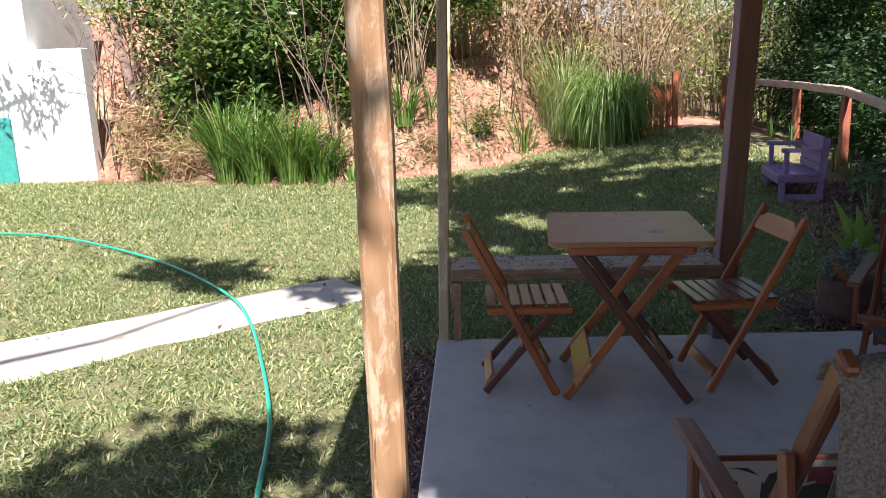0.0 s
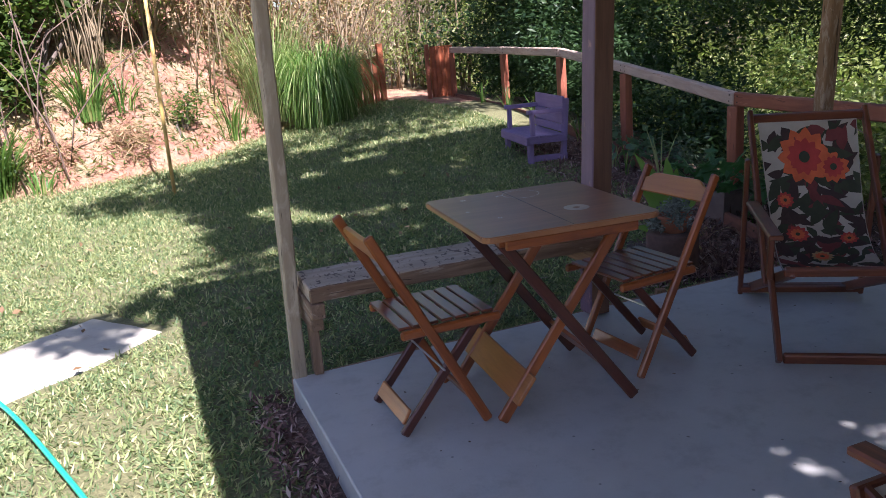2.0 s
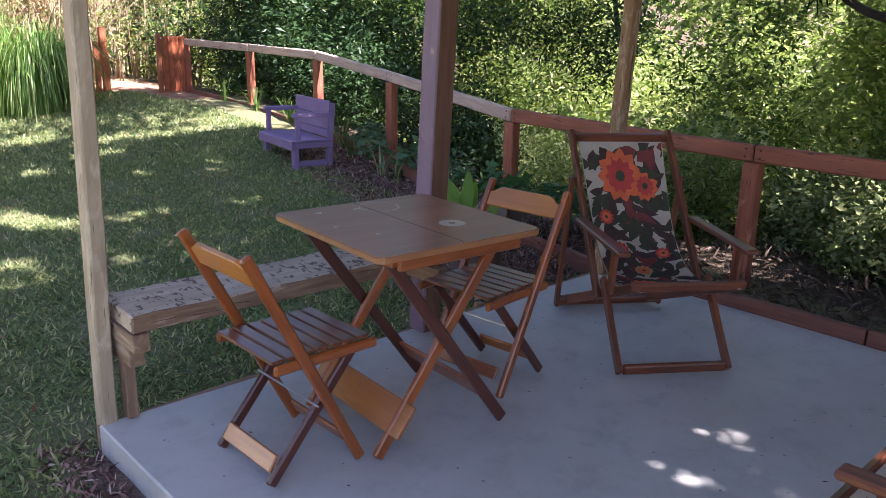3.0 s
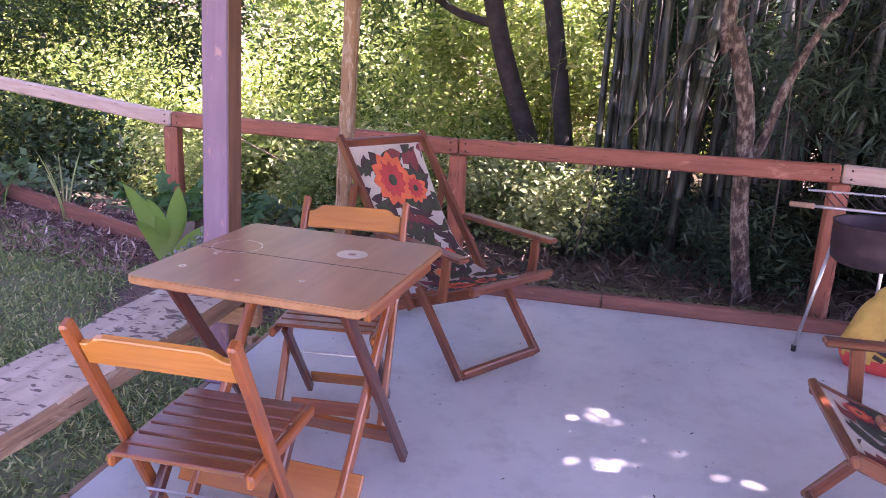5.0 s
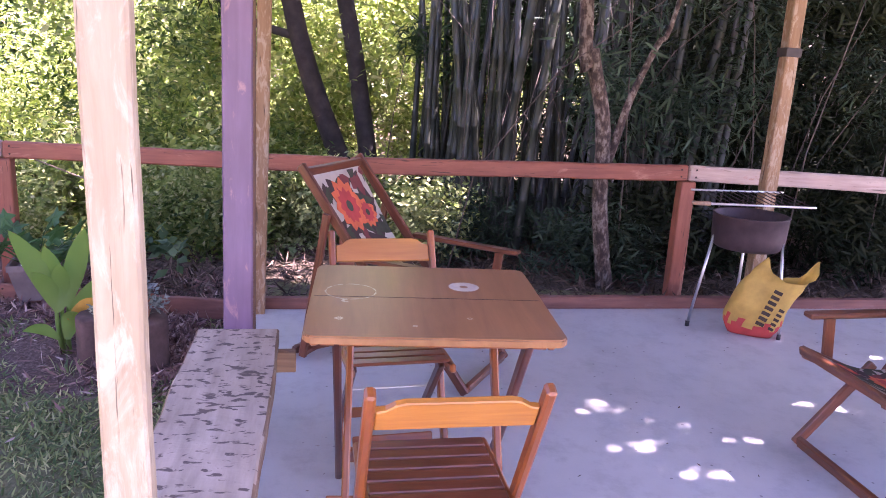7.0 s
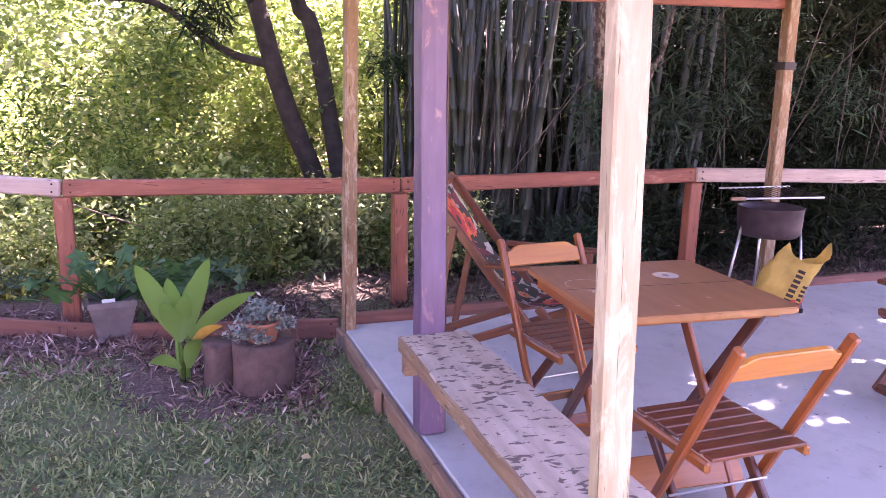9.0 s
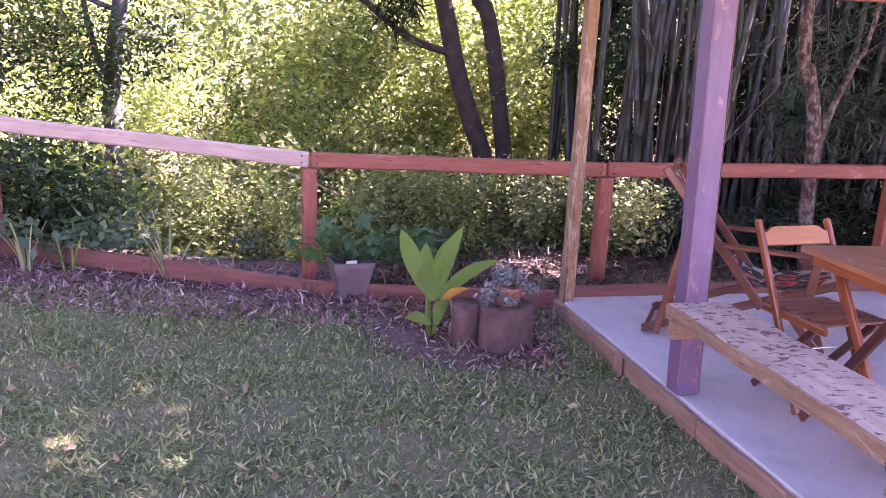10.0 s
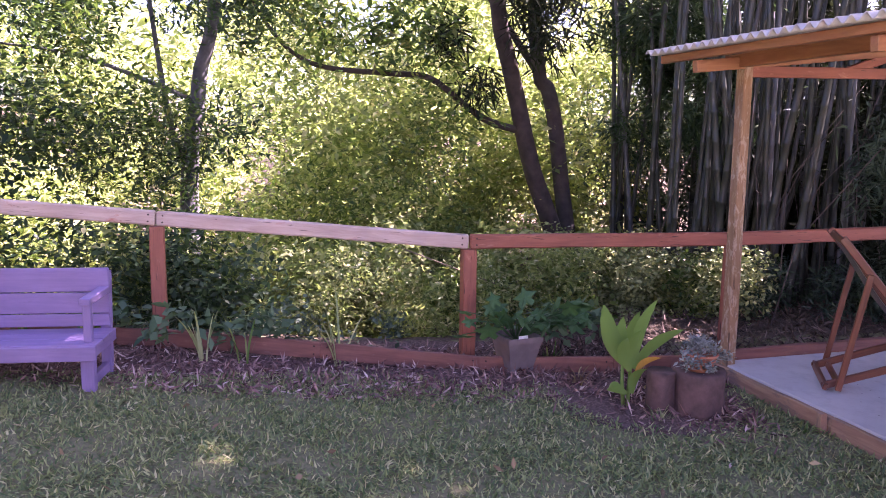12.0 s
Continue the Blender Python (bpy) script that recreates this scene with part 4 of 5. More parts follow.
# ---- planting along the fence ----
def strap(V, F, root, direction, length, width, shape, segs=7):
    """A grass-like blade that rises and bows over; shape: rise, fall, reach."""
    rise, fall, reach = shape
    d = Vector((direction[0], direction[1], 0)).normalized()
    s = Vector((-d.y, d.x, 0))
    base = len(V)
    for i in range(segs + 1):
        t = i / segs
        p = Vector(root) + d * length * reach * t**1.5 + Vector((0, 0, length * (rise * t - fall * t * t)))
        w = width * (0.6 + 0.6 * t) * (1 - t) ** 0.5 if t < 1 else 0.0
        V += [p - s * w / 2, p + s * w / 2 + Vector((0, 0, 0.12 * w))]
    for i in range(segs):
        k = base + 2 * i
        F.append((k, k + 1, k + 3, k + 2))


def strap_clump(name, x, y, n, length, width, bend, spread, mat, label, category, seed):
    rng = random.Random(seed)
    V, F = [], []
    z = float(height(x, y)) - 0.02
    for k in range(n):
        a, r = rng.uniform(0, 2 * math.pi), spread * rng.random() ** 0.6
        l = length * rng.uniform(0.55, 1.1)
        strap(V, F, (x + r * math.cos(a), y + r * math.sin(a), z + 0.0), (math.cos(a + rng.uniform(-0.6, 0.6)), math.sin(a + rng.uniform(-0.6, 0.6))), l, width * rng.uniform(0.7, 1.2), (bend[0], bend[1] * rng.uniform(0.7, 1.05), bend[2] * rng.uniform(0.3, 1.2)))
    return tagged(mesh_object(name, V, F, mat), label, category)


def broad_leaf(name, parent, base, tip, width, mat, sag=0.04, wave=0.0):
    """One large leaf with a folded midrib."""
    b, t = Vector(base), Vector(tip)
    d = t - b
    s = d.cross(Vector((1, 0.15, 0.35))).normalized()
    up = s.cross(d).normalized()
    V, F, n = [], [], 9
    for i in range(n + 1):
        q = i / n
        w = width * 0.5 * math.sin(math.pi * min(1, 0.06 + 0.94 * q)) ** 0.75
        p = b + d * q - up * sag * 4 * (q - 0.5) ** 2 * 1.0
        V += [p - s * w + up * w * 0.25, p, p + s * w + up * w * (0.25 + wave * math.sin(i))]
    for i in range(n):
        k = 3 * i
        F += [(k, k + 1, k + 4, k + 3), (k + 1, k + 2, k + 5, k + 4)]
    return mesh_object(name, V, F, mat, parent, smooth=True)


def build_turmeric():
    x, y = 2.593, 0.937
    z = float(height(x, y))
    p = thing("broad_leaf_plant", pose(x, y, z), "young broad-leaved plant with upright light green leaves", "plant")
    for k, (a, b) in enumerate((((0.0, 0.01, 0), (0.0, 0.03, 0.30)), ((0.0, -0.02, 0), (0, -0.03, 0.27)), ((0.02, 0.0, 0), (0.03, 0.01, 0.25)))):
        tube("stem", [a, ((a[0] + b[0]) / 2, (a[1] + b[1]) / 2 + 0.006, 0.14), b], [0.013, 0.011, 0.008], M_BROAD, p)
    for base, tip, w in (((0, 0.03, 0.26), (-0.02, 0.20, 0.64), 0.105), ((0.02, 0.01, 0.26), (0.0, 0.06, 0.56), 0.09), ((0, -0.02, 0.26), (-0.03, -0.135, 0.66), 0.10),
                         ((0.02, -0.03, 0.24), (0.02, -0.36, 0.46), 0.10), ((-0.01, 0.0, 0.25), (-0.07, -0.02, 0.50), 0.085), ((0.02, 0.02, 0.25), (0.06, 0.15, 0.55), 0.10), ((0.01, -0.01, 0.26), (0.08, -0.09, 0.56), 0.095), ((-0.01, 0.01, 0.24), (-0.10, 0.09, 0.47), 0.09), ((0, 0.02, 0.10), (-0.05, 0.17, 0.16), 0.07), ((0, -0.02, 0.10), (-0.07, -0.075, 0.27), 0.085)):
        broad_leaf("leaf", p, base, tip, w, M_BROAD)
    broad_leaf("leaf", p, (0, -0.03, 0.2), (-0.02, -0.19, 0.31), 0.06, plain("yellowed_leaf", (0.55, 0.30, 0.05), 0.6))


build_turmeric()


def lathe(name, prof, mat, parent, n=24, squash=None, smooth=True):
    V, F = [], []
    for r, z in prof:
        for k in range(n):
            a = 2 * math.pi * k / n
            q = squash(a) if squash else 1.0
            V.append((r * q * math.cos(a), r * q * math.sin(a), z))
    for i in range(len(prof) - 1):
        F += [(i * n + k, i * n + (k + 1) % n, (i + 1) * n + (k + 1) % n, (i + 1) * n + k) for k in range(n)]
    F += [tuple(range(n))[::-1], tuple((len(prof) - 1) * n + k for k in range(n))]
    return mesh_object(name, V, F, mat, parent, smooth=smooth)


def build_stumps():
    m_side = plain("stump_bark", (0.105, 0.062, 0.055), 0.9, 0, 0.55, 12, 0.9)
    wob = lambda a: 1 + 0.05 * math.sin(3 * a) + 0.03 * math.sin(7 * a + 1)
    for x, y, r, h, label in ((2.405, 0.57, 0.152, 0.265, "dark weathered log section used as a planter stand"), (2.485, 0.765, 0.085, 0.25, "short dark log standing behind a planter log")):
        s = thing("log_stump", pose(x, y, float(height(x, y)) - 0.01), label, "log")
        lathe("log", [(r * 1.06, 0), (r, 0.05), (r * 0.98, h * 0.6), (r, h - 0.012), (r * 0.95, h), (r * 0.3, h - 0.004)], m_side, s, 26, wob)
    z = float(height(2.405, 0.57)) + 0.25
    pot = thing("succulent_pot", pose(2.405, 0.57, z), "terracotta bowl of silvery trailing succulents on log", "plant pot")
    lathe("pot", [(0.07, 0.0), (0.095, 0.09), (0.105, 0.10), (0.095, 0.105), (0.08, 0.085), (0.02, 0.08)], plain("terracotta", (0.42, 0.16, 0.09), 0.85), pot)
    rng = np.random.default_rng(3)
    P = clumps(rng, 900, [(0, 0, 0.13), (-0.06, 0.10, 0.07), (-0.05, -0.11, 0.09), (-0.11, 0.02, 0.05), (0.02, 0.0, 0.16)], [0.11, 0.075, 0.07, 0.06, 0.08], 0.6, 0.7)
    tagged(leaves("succulent_leaves", P, 0.032, 0.014, M_SILVER, 0.0, 0.2, pot, rng=rng), kind="stuff")


build_stumps()


def build_grey_pot():
    x, y = 3.42, 1.31
    p = thing("plastic_plant_pot", pose(x, y, float(height(x, y)), 0, 0, 8), "square grey plastic pot with lobed green plant", "plant pot")
    m = plain("grey_plastic", (0.17, 0.13, 0.125), 0.65, 0, 0.3, 9)
    V, F = [], []
    for half, z in ((0.085, 0.03), (0.125, 0.215), (0.132, 0.215), (0.132, 0.25), (0.12, 0.25), (0.11, 0.20)):
        for sx, sy in ((-1, -1), (1, -1), (1, 1), (-1, 1)):
            V.append((sx * half, sy * half, z))
    for i in range(5):
        F += [(i * 4 + k, i * 4 + (k + 1) % 4, i * 4 + 4 + (k + 1) % 4, i * 4 + 4 + k) for k in range(4)]
    F += [(3, 2, 1, 0), (20, 21, 22, 23)]
    mesh_object("pot", V, F, m, p)
    for sx in (-1, 1):
        for sy in (-1, 1):
            part("pot_foot", box(0.05, 0.05, 0.035, 0.004, (sx * 0.065, sy * 0.065, 0.016)), m, p)
    part("plant_tag", box(0.004, 0.07, 0.03, 0.001, (-0.126, 0.02, 0.255)), plain("white_tag", (0.7, 0.7, 0.7)), p)
    mg = foliage("lobed_leaves", (0.03, 0.09, 0.035), (0.07, 0.17, 0.06), 0.3)
    rng = random.Random(4)
    for k in range(40):
        a = rng.uniform(0, 6.28)
        r = rng.uniform(0.05, 0.34) if k < 18 else rng.uniform(0.3, 0.45)
        c = Vector((0.1 * math.cos(a) - 0.03, r * math.sin(a) * 1.25 - (0.08 if k > 17 else 0), 0.30 + rng.uniform(0, 0.2) - 0.32 * max(0, r - 0.24)))
        tube("leaf_stalk", [(0, 0, 0.2), (c.x * 0.5, c.y * 0.5, c.z * 0.5 + 0.16), c], 0.003, mg, p, 5)
        n = 14
        tilt = pose(c.x, c.y, c.z, rng.uniform(-35, 35), -35 + rng.uniform(-25, 25), rng.uniform(0, 360))
        R = rng.uniform(0.06, 0.105)
        V = [tilt @ Vector((0, 0, 0))] + [tilt @ Vector((R * (0.72 + 0.28 * math.cos(5 * 2 * math.pi * q / n)) * math.cos(2 * math.pi * q / n), R * (0.72 + 0.28 * math.cos(5 * 2 * math.pi * q / n)) * math.sin(2 * math.pi * q / n), -0.012)) for q in range(n)]
        mesh_object("lobed_leaf", V, [(0, 1 + q, 1 + (q + 1) % n) for q in range(n)], mg, p)


build_grey_pot()
M_HERB = foliage("lobed_herb_leaves", (0.05, 0.11, 0.06), (0.14, 0.22, 0.12), 0.3)
strap_clump("dry_tuft", 3.05, 1.02, 14, 0.26, 0.016, (1.0, 0.7, 0.7), 0.05, M_DRY, "pale dried leaf tuft in the mulch", "dry plant", 71)
for k, (x, y) in enumerate(((3.99, 2.98), (3.92, 3.50), (3.61, 1.04), (3.69, 0.75), (4.22, 3.97))):
    z = float(height(x, y))
    rngh = np.random.default_rng(200 + k)
    P = clumps(rngh, 70, [(x, y, z + 0.3), (x, y + 0.15, z + 0.22), (x, y - 0.15, z + 0.24)], [0.14, 0.12, 0.12], 0.6)
    tagged(leaves("herb_plant", P, 0.10, 0.06, M_HERB, 0.2, 0.0, rng=rngh), "leafy grey-green herb behind the kerb board", "plant")
for k, (x, y, n, ln) in enumerate(((3.75, 2.46, 9, 0.62), (3.88, 3.36, 11, 0.5), (3.82, 3.08, 6, 0.35), (4.22, 4.49, 14, 0.45), (4.33, 5.12, 12, 0.42), (4.43, 5.85, 16, 0.42), (4.43, 6.69, 14, 0.4), (4.54, 7.73, 14, 0.4), (4.06, 4.08, 10, 0.4), (3.48, 1.04, 6, 0.25))):
    strap_clump("strap_leaf_plant", x, y, n, ln, 0.022, (1.05, 0.25, 0.45), 0.05, M_PALE_STRAP if k in (0, 1) else M_REED, "small strap-leaved plant in the mulched bed", "plant", 60 + k)
strap_clump("weed_tuft", 2.33, 0.86, 40, 0.12, 0.008, (1.1, 0.5, 0.7), 0.06, M_GRASS, "tuft of long grass beside the log", "grass tuft", 9)
strap_clump("weed_tuft", 1.98, 0.17, 16, 0.12, 0.02, (1.1, 0.6, 0.8), 0.04, M_REED, "small weed at the patio edging", "weed", 10)


# ---- purple garden bench ----
def build_purple_bench():
    b = thing("garden_bench", pose(3.285, 3.935, -0.03, 0, 0, -9), "purple painted wooden garden seat with arms on lawn", "garden bench")
    L = 0.80
    for y in (0.03, L - 0.03):
        beam("front_leg", (0.0, y, 0), (0.0, y, 0.26), 0.075, 0.05, M_LILAC, b, side=(0, 1, 0))
        beam("rear_leg", (0.35, y, 0), (0.40, y, 0.66), 0.06, 0.05, M_LILAC, b, side=(0, 1, 0))
        beam("foot_rail", (-0.02, y, 0.075), (0.40, y, 0.075), 0.06, 0.04, M_LILAC, b)
        beam("arm_post", (0.03, y, 0.31), (0.03, y, 0.53), 0.045, 0.045, M_LILAC, b, side=(1, 0, 0))
        beam("armrest", (-0.02, y, 0.55), (0.40, y, 0.55), 0.04, 0.06, M_LILAC, b)
    for k in range(3):
        beam("seat_board", (0.02 + k * 0.133, -0.03, 0.302), (0.02 + k * 0.133, L + 0.03, 0.302), 0.022, 0.129, M_LILAC, b, bevel=0.004)
    beam("seat_apron", (-0.045, -0.03, 0.262), (-0.045, L + 0.03, 0.262), 0.085, 0.024, M_LILAC, b)
    for y in (-0.012, L + 0.012):
        beam("side_apron", (-0.03, y, 0.262), (0.38, y, 0.262), 0.055, 0.02, M_LILAC, b)
    for z0, h, x in ((0.355, 0.075, 0.345), (0.46, 0.125, 0.352), (0.60, 0.145, 0.362)):
        beam("back_board", (x, 0.0, z0 + 0.01), (x, L, z0 + 0.01), h, 0.022, M_LILAC, b)


build_purple_bench()


# ---- the bank ----
strap_clump("lemongrass_clump", 2.39, 8.85, 1300, 1.75, 0.022, (1.95, 1.95, 0.42), 0.5, foliage("lemongrass_leaves", (0.08, 0.16, 0.04), (0.20, 0.32, 0.09), 0.4, 0.4, (0.45, 0.48, 0.24)), "tall drooping lemongrass clump on lawn edge", "ornamental grass", 1)
strap_clump("lemongrass_clump", 1.79, 9.60, 420, 2.2, 0.02, (1.6, 1.1, 0.4), 0.45, foliage("pale_reed", (0.14, 0.20, 0.07), (0.34, 0.38, 0.18), 0.4), "tall pale grass behind the lemongrass", "ornamental grass", 2)
for k, (x, y, n, ln) in enumerate(((-3.40, 7.35, 240, 1.6), (-2.93, 7.15, 220, 1.45), (-2.39, 7.05, 200, 1.35), (-1.99, 7.10, 120, 1.1), (-0.90, 8.15, 90, 0.95), (-0.49, 8.50, 30, 0.6), (1.02, 9.00, 30, 0.9), (-1.49, 6.95, 24, 0.4), (-4.67, 7.70, 40, 0.6), (-1.98, 7.20, 60, 0.7))):
    strap_clump("strap_leaf_clump", x, y, n, ln, 0.032, (1.12, 0.42, 0.55), 0.2, M_REED, "bright green strap-leaved clump below the bank", "ornamental grass", 20 + k)


def shrub(name, centres, radii, n, length, width, mat, label, seed, stems=5, bark=None, category="shrub"):
    rng = np.random.default_rng(seed)
    c0 = np.mean(centres, axis=0)
    z0 = float(height(c0[0], c0[1]))
    s = thing(name, pose(c0[0], c0[1], z0), label, category)
    off = np.array([c0[0], c0[1], z0])
    for k in range(stems):
        e = np.asarray(centres[k % len(centres)], float) - off
        a = rng.normal(size=2) * 0.12
        tube("stem", smooth_path([(a[0], a[1], -0.05), (e[0] * 0.4 + a[0], e[1] * 0.4, e[2] * 0.5), tuple(e)], 3), [0.03, 0.03, 0.025, 0.022, 0.018, 0.014, 0.01], bark or M_BARK, s, 6)
    P = clumps(rng, n, np.asarray(centres, float) - off, radii, 0.45)
    tagged(leaves("leaf_mass", P, length, width, mat, 0.25, 0, s, rng=rng), kind="stuff")
    return s


shrub("dark_shrub", [(-3.64, 8.60, 1.6), (-2.94, 8.40, 2.0), (-3.23, 8.70, 2.7), (-2.63, 8.80, 1.4), (-4.13, 8.90, 2.4), (-2.33, 9.00, 2.6), (-3.05, 8.30, 1.0), (-4.63, 8.80, 2.0), (-4.34, 8.50, 1.3), (-5.03, 9.00, 2.9), (-3.84, 8.40, 0.9)], [0.7, 0.75, 0.8, 0.6, 0.7, 0.7, 0.5, 0.6, 0.5, 0.7, 0.45], 9500, 0.17, 0.065,
      foliage("glossy_dark_leaves", (0.03, 0.07, 0.02), (0.12, 0.20, 0.06), 0.3, 0.3, (0.24, 0.32, 0.12)), "dense glossy dark green shrub on the bank", 41)
shrub("climbing_shrub", [(-1.84, 8.40, 1.7), (-1.54, 8.60, 2.3), (-2.03, 8.70, 2.8), (-1.65, 8.20, 1.2), (-1.23, 8.90, 2.7)], [0.5, 0.6, 0.7, 0.4, 0.6], 5200, 0.11, 0.06, M_LEAF_MID, "leafy green shrub hanging over red earth bank", 42)
shrub("low_shrub", [(-2.23, 7.25, 0.35), (-1.88, 7.15, 0.3), (-2.48, 7.40, 0.5)], [0.35, 0.3, 0.35], 1400, 0.07, 0.03, M_LEAF_MID, "low yellow-green herb below the bank", 43)
shrub("dry_vine_tangle", [(-5.04, 8.40, 1.0), (-4.74, 8.50, 1.8), (-5.23, 8.70, 2.5), (-4.85, 8.30, 0.5), (-5.92, 9.10, 3.0)], [0.5, 0.6, 0.7, 0.4, 0.7], 2600, 0.10, 0.03, M_DRY, "tangle of dry brown vines by white wall", 44, 9, M_STALK)
shrub("green_vine", [(-5.15, 8.30, 0.5), (-4.45, 8.10, 0.5), (-4.65, 8.20, 1.2), (-5.34, 8.40, 2.6), (-4.34, 8.50, 2.6)], [0.4, 0.35, 0.4, 0.5, 0.5], 1500, 0.10, 0.04, M_LEAF_SUN, "yellow-green vine over dry stems", 45)
shrub("hanging_shrub", [(-0.63, 9.00, 2.5), (-0.93, 8.80, 2.1), (-0.22, 9.20, 2.8), (0.38, 9.30, 2.7), (-2.76, 8.00, 1.9), (-3.75, 8.10, 1.9)], [0.45, 0.3, 0.5, 0.5, 0.4, 0.5], 3600, 0.13, 0.06, M_LEAF_MID, "loose leafy branches hanging over the red bank", 47)
shrub("dry_grass_tuft", [(-4.77, 7.70, 0.35), (-4.17, 7.60, 0.3), (-1.37, 7.60, 0.25), (-0.46, 8.00, 0.3), (-4.96, 8.00, 0.8)], [0.35, 0.3, 0.3, 0.3, 0.35], 2600, 0.22, 0.014, M_DRY, "dry straw tufts along the bank foot", 48, 4, M_STALK)
shrub("bank_bush", [(0.31, 8.65, 0.55), (0.42, 8.70, 0.7)], [0.2, 0.2], 420, 0.07, 0.03, M_LEAF_MID, "small green bush on the red bank", 46, 3)
for k, (x, y) in enumerate(((0.11, 10.00), (1.22, 10.40), (2.43, 10.70), (-1.89, 10.10), (-4.08, 10.30), (3.36, 11.70), (1.77, 11.90), (-0.88, 10.30), (4.97, 12.10), (0.55, 11.50), (-2.87, 10.70), (5.94, 11.10))):
    z = float(height(x, y))
    shrub("bank_thicket", [(x, y, z + 1.0), (x + 0.6, y + 0.4, z + 1.6), (x - 0.6, y + 0.3, z + 0.7), (x, y + 0.8, z + 2.4), (x - 0.3, y, z + 3.2)], [0.7, 0.8, 0.6, 0.9, 0.8], 4200, 0.11, 0.032,
          (M_LEAF_SUN, M_DRY, M_DRY, M_LEAF_MID)[k % 4], "sunlit thicket of thin leaves above bank", 70 + k, 5, M_STALK)


def canes(name, spots, n, length, lean, rad, mat, label, seed, category="canes"):
    rng = random.Random(seed)
    V, F = [], []
    for k in range(n):
        x, y, r = rng.choice(spots)
        x, y = x + rng.gauss(0, r), y + rng.gauss(0, r)
        z = float(height(x, y)) - 0.05
        a, l = rng.uniform(0.19, 6.38), length * rng.uniform(0.5, 1.2)
        d = lean * rng.random()
        pts = [(x + math.cos(a) * d * l * t * t, y + math.sin(a) * d * l * t * t, z + l * t * (1 - 0.25 * d * t)) for t in (0, 0.35, 0.7, 1)]
        v, f = tube_data(pts, [rad, rad * 0.9, rad * 0.7, rad * 0.4], 5)
        o = len(V)
        V += v
        F += [tuple(q + o for q in face) for face in f]
    return tagged(mesh_object(name, V, F, mat, smooth=True), label, category, kind="stuff")


canes("dry_canes", [(-0.78, 8.85, 0.14)], 60, 2.3, 0.55, 0.012, M_STALK, "fan of dry straw-coloured canes on the bank", 1)
canes("hedge_canes", [(0.62, 10.50, 0.6), (1.84, 11.10, 0.6), (3.14, 11.10, 0.6), (4.28, 12.30, 0.5), (5.59, 12.60, 0.6), (5.04, 14.10, 0.8), (-0.28, 10.30, 0.5)], 320, 3.0, 0.8, 0.011, M_STALK, "thicket of dry upright canes above bank", 2)
canes("dead_stems", [(-4.95, 8.30, 0.3), (-4.34, 8.50, 0.35), (-2.14, 8.50, 0.4), (-1.77, 7.70, 0.3), (-5.73, 9.00, 0.5)], 90, 2.2, 0.7, 0.012, M_BARK_PALE, "bare brown stems leaning on the bank", 3)
trunk_bank = tube("leaning_dead_trunk", [(-4.85, 8.10, -0.1), (-5.05, 8.20, 1.2), (-5.34, 8.40, 2.4)], [0.09, 0.075, 0.06], M_BARK_PALE)
tagged(trunk_bank, "pale dead trunk leaning beside vines", "tree trunk")


def bank_litter():
    rng = np.random.default_rng(90)
    n = 34000
    x = rng.uniform(-6, 3.0, n)
    y = bank_y(x) + rng.uniform(-0.45, 2.0, n)
    P = np.stack([x, y, height(x, y) + 0.01], 1)
    tagged(leaves("bank_litter", P, 0.10, 0.010, M_DRY, 0.25, 0.0, rng=rng), "dry grass litter at the foot of bank", "litter", kind="stuff")
    n = 8200
    x = rng.uniform(-5, 3.0, n)
    y = bank_y(x) + rng.uniform(0.1, 2.2, n)
    P = np.stack([x, y, height(x, y) + 0.02], 1)
    tagged(leaves("bank_weeds", P, 0.12, 0.02, M_LEAF_MID, 0.1, 0.2, rng=rng), "small green weeds on the earth bank", "weeds", kind="stuff")


bank_litter()
pole = tube("bamboo_pole", [(-0.12, 5.72, -0.12), (-0.10, 5.80, 1.0), (-0.06, 5.92, 2.6)], 0.021, plain("yellow_bamboo", (0.60, 0.40, 0.14), 0.5, 0, 0.3, 5))
tagged(pole, "yellow bamboo pole standing in the lawn", "pole")


def build_white_wall():
    w = thing("white_outbuilding", pose(-5.75, 8.10, 0), "white rendered outbuilding wall with teal door", "outbuilding")
    m = plain("white_render", (0.78, 0.80, 0.80), 0.85, 0, 0.08, 5, 0.3)
    part("wall", box(0.80, 0.25, 2.15, 0.01, (-0.40, 0.125, 0.86)), m, w)
    part("wall", box(3.2, 2.2, 4.0, 0.01, (-2.41, 1.1, 1.7)), m, w)
    part("door", box(0.75, 0.05, 1.05, 0.01, (-1.62, -0.03, 0.40)), plain("teal_paint", (0.03, 0.25, 0.22), 0.5), w)


build_white_wall()


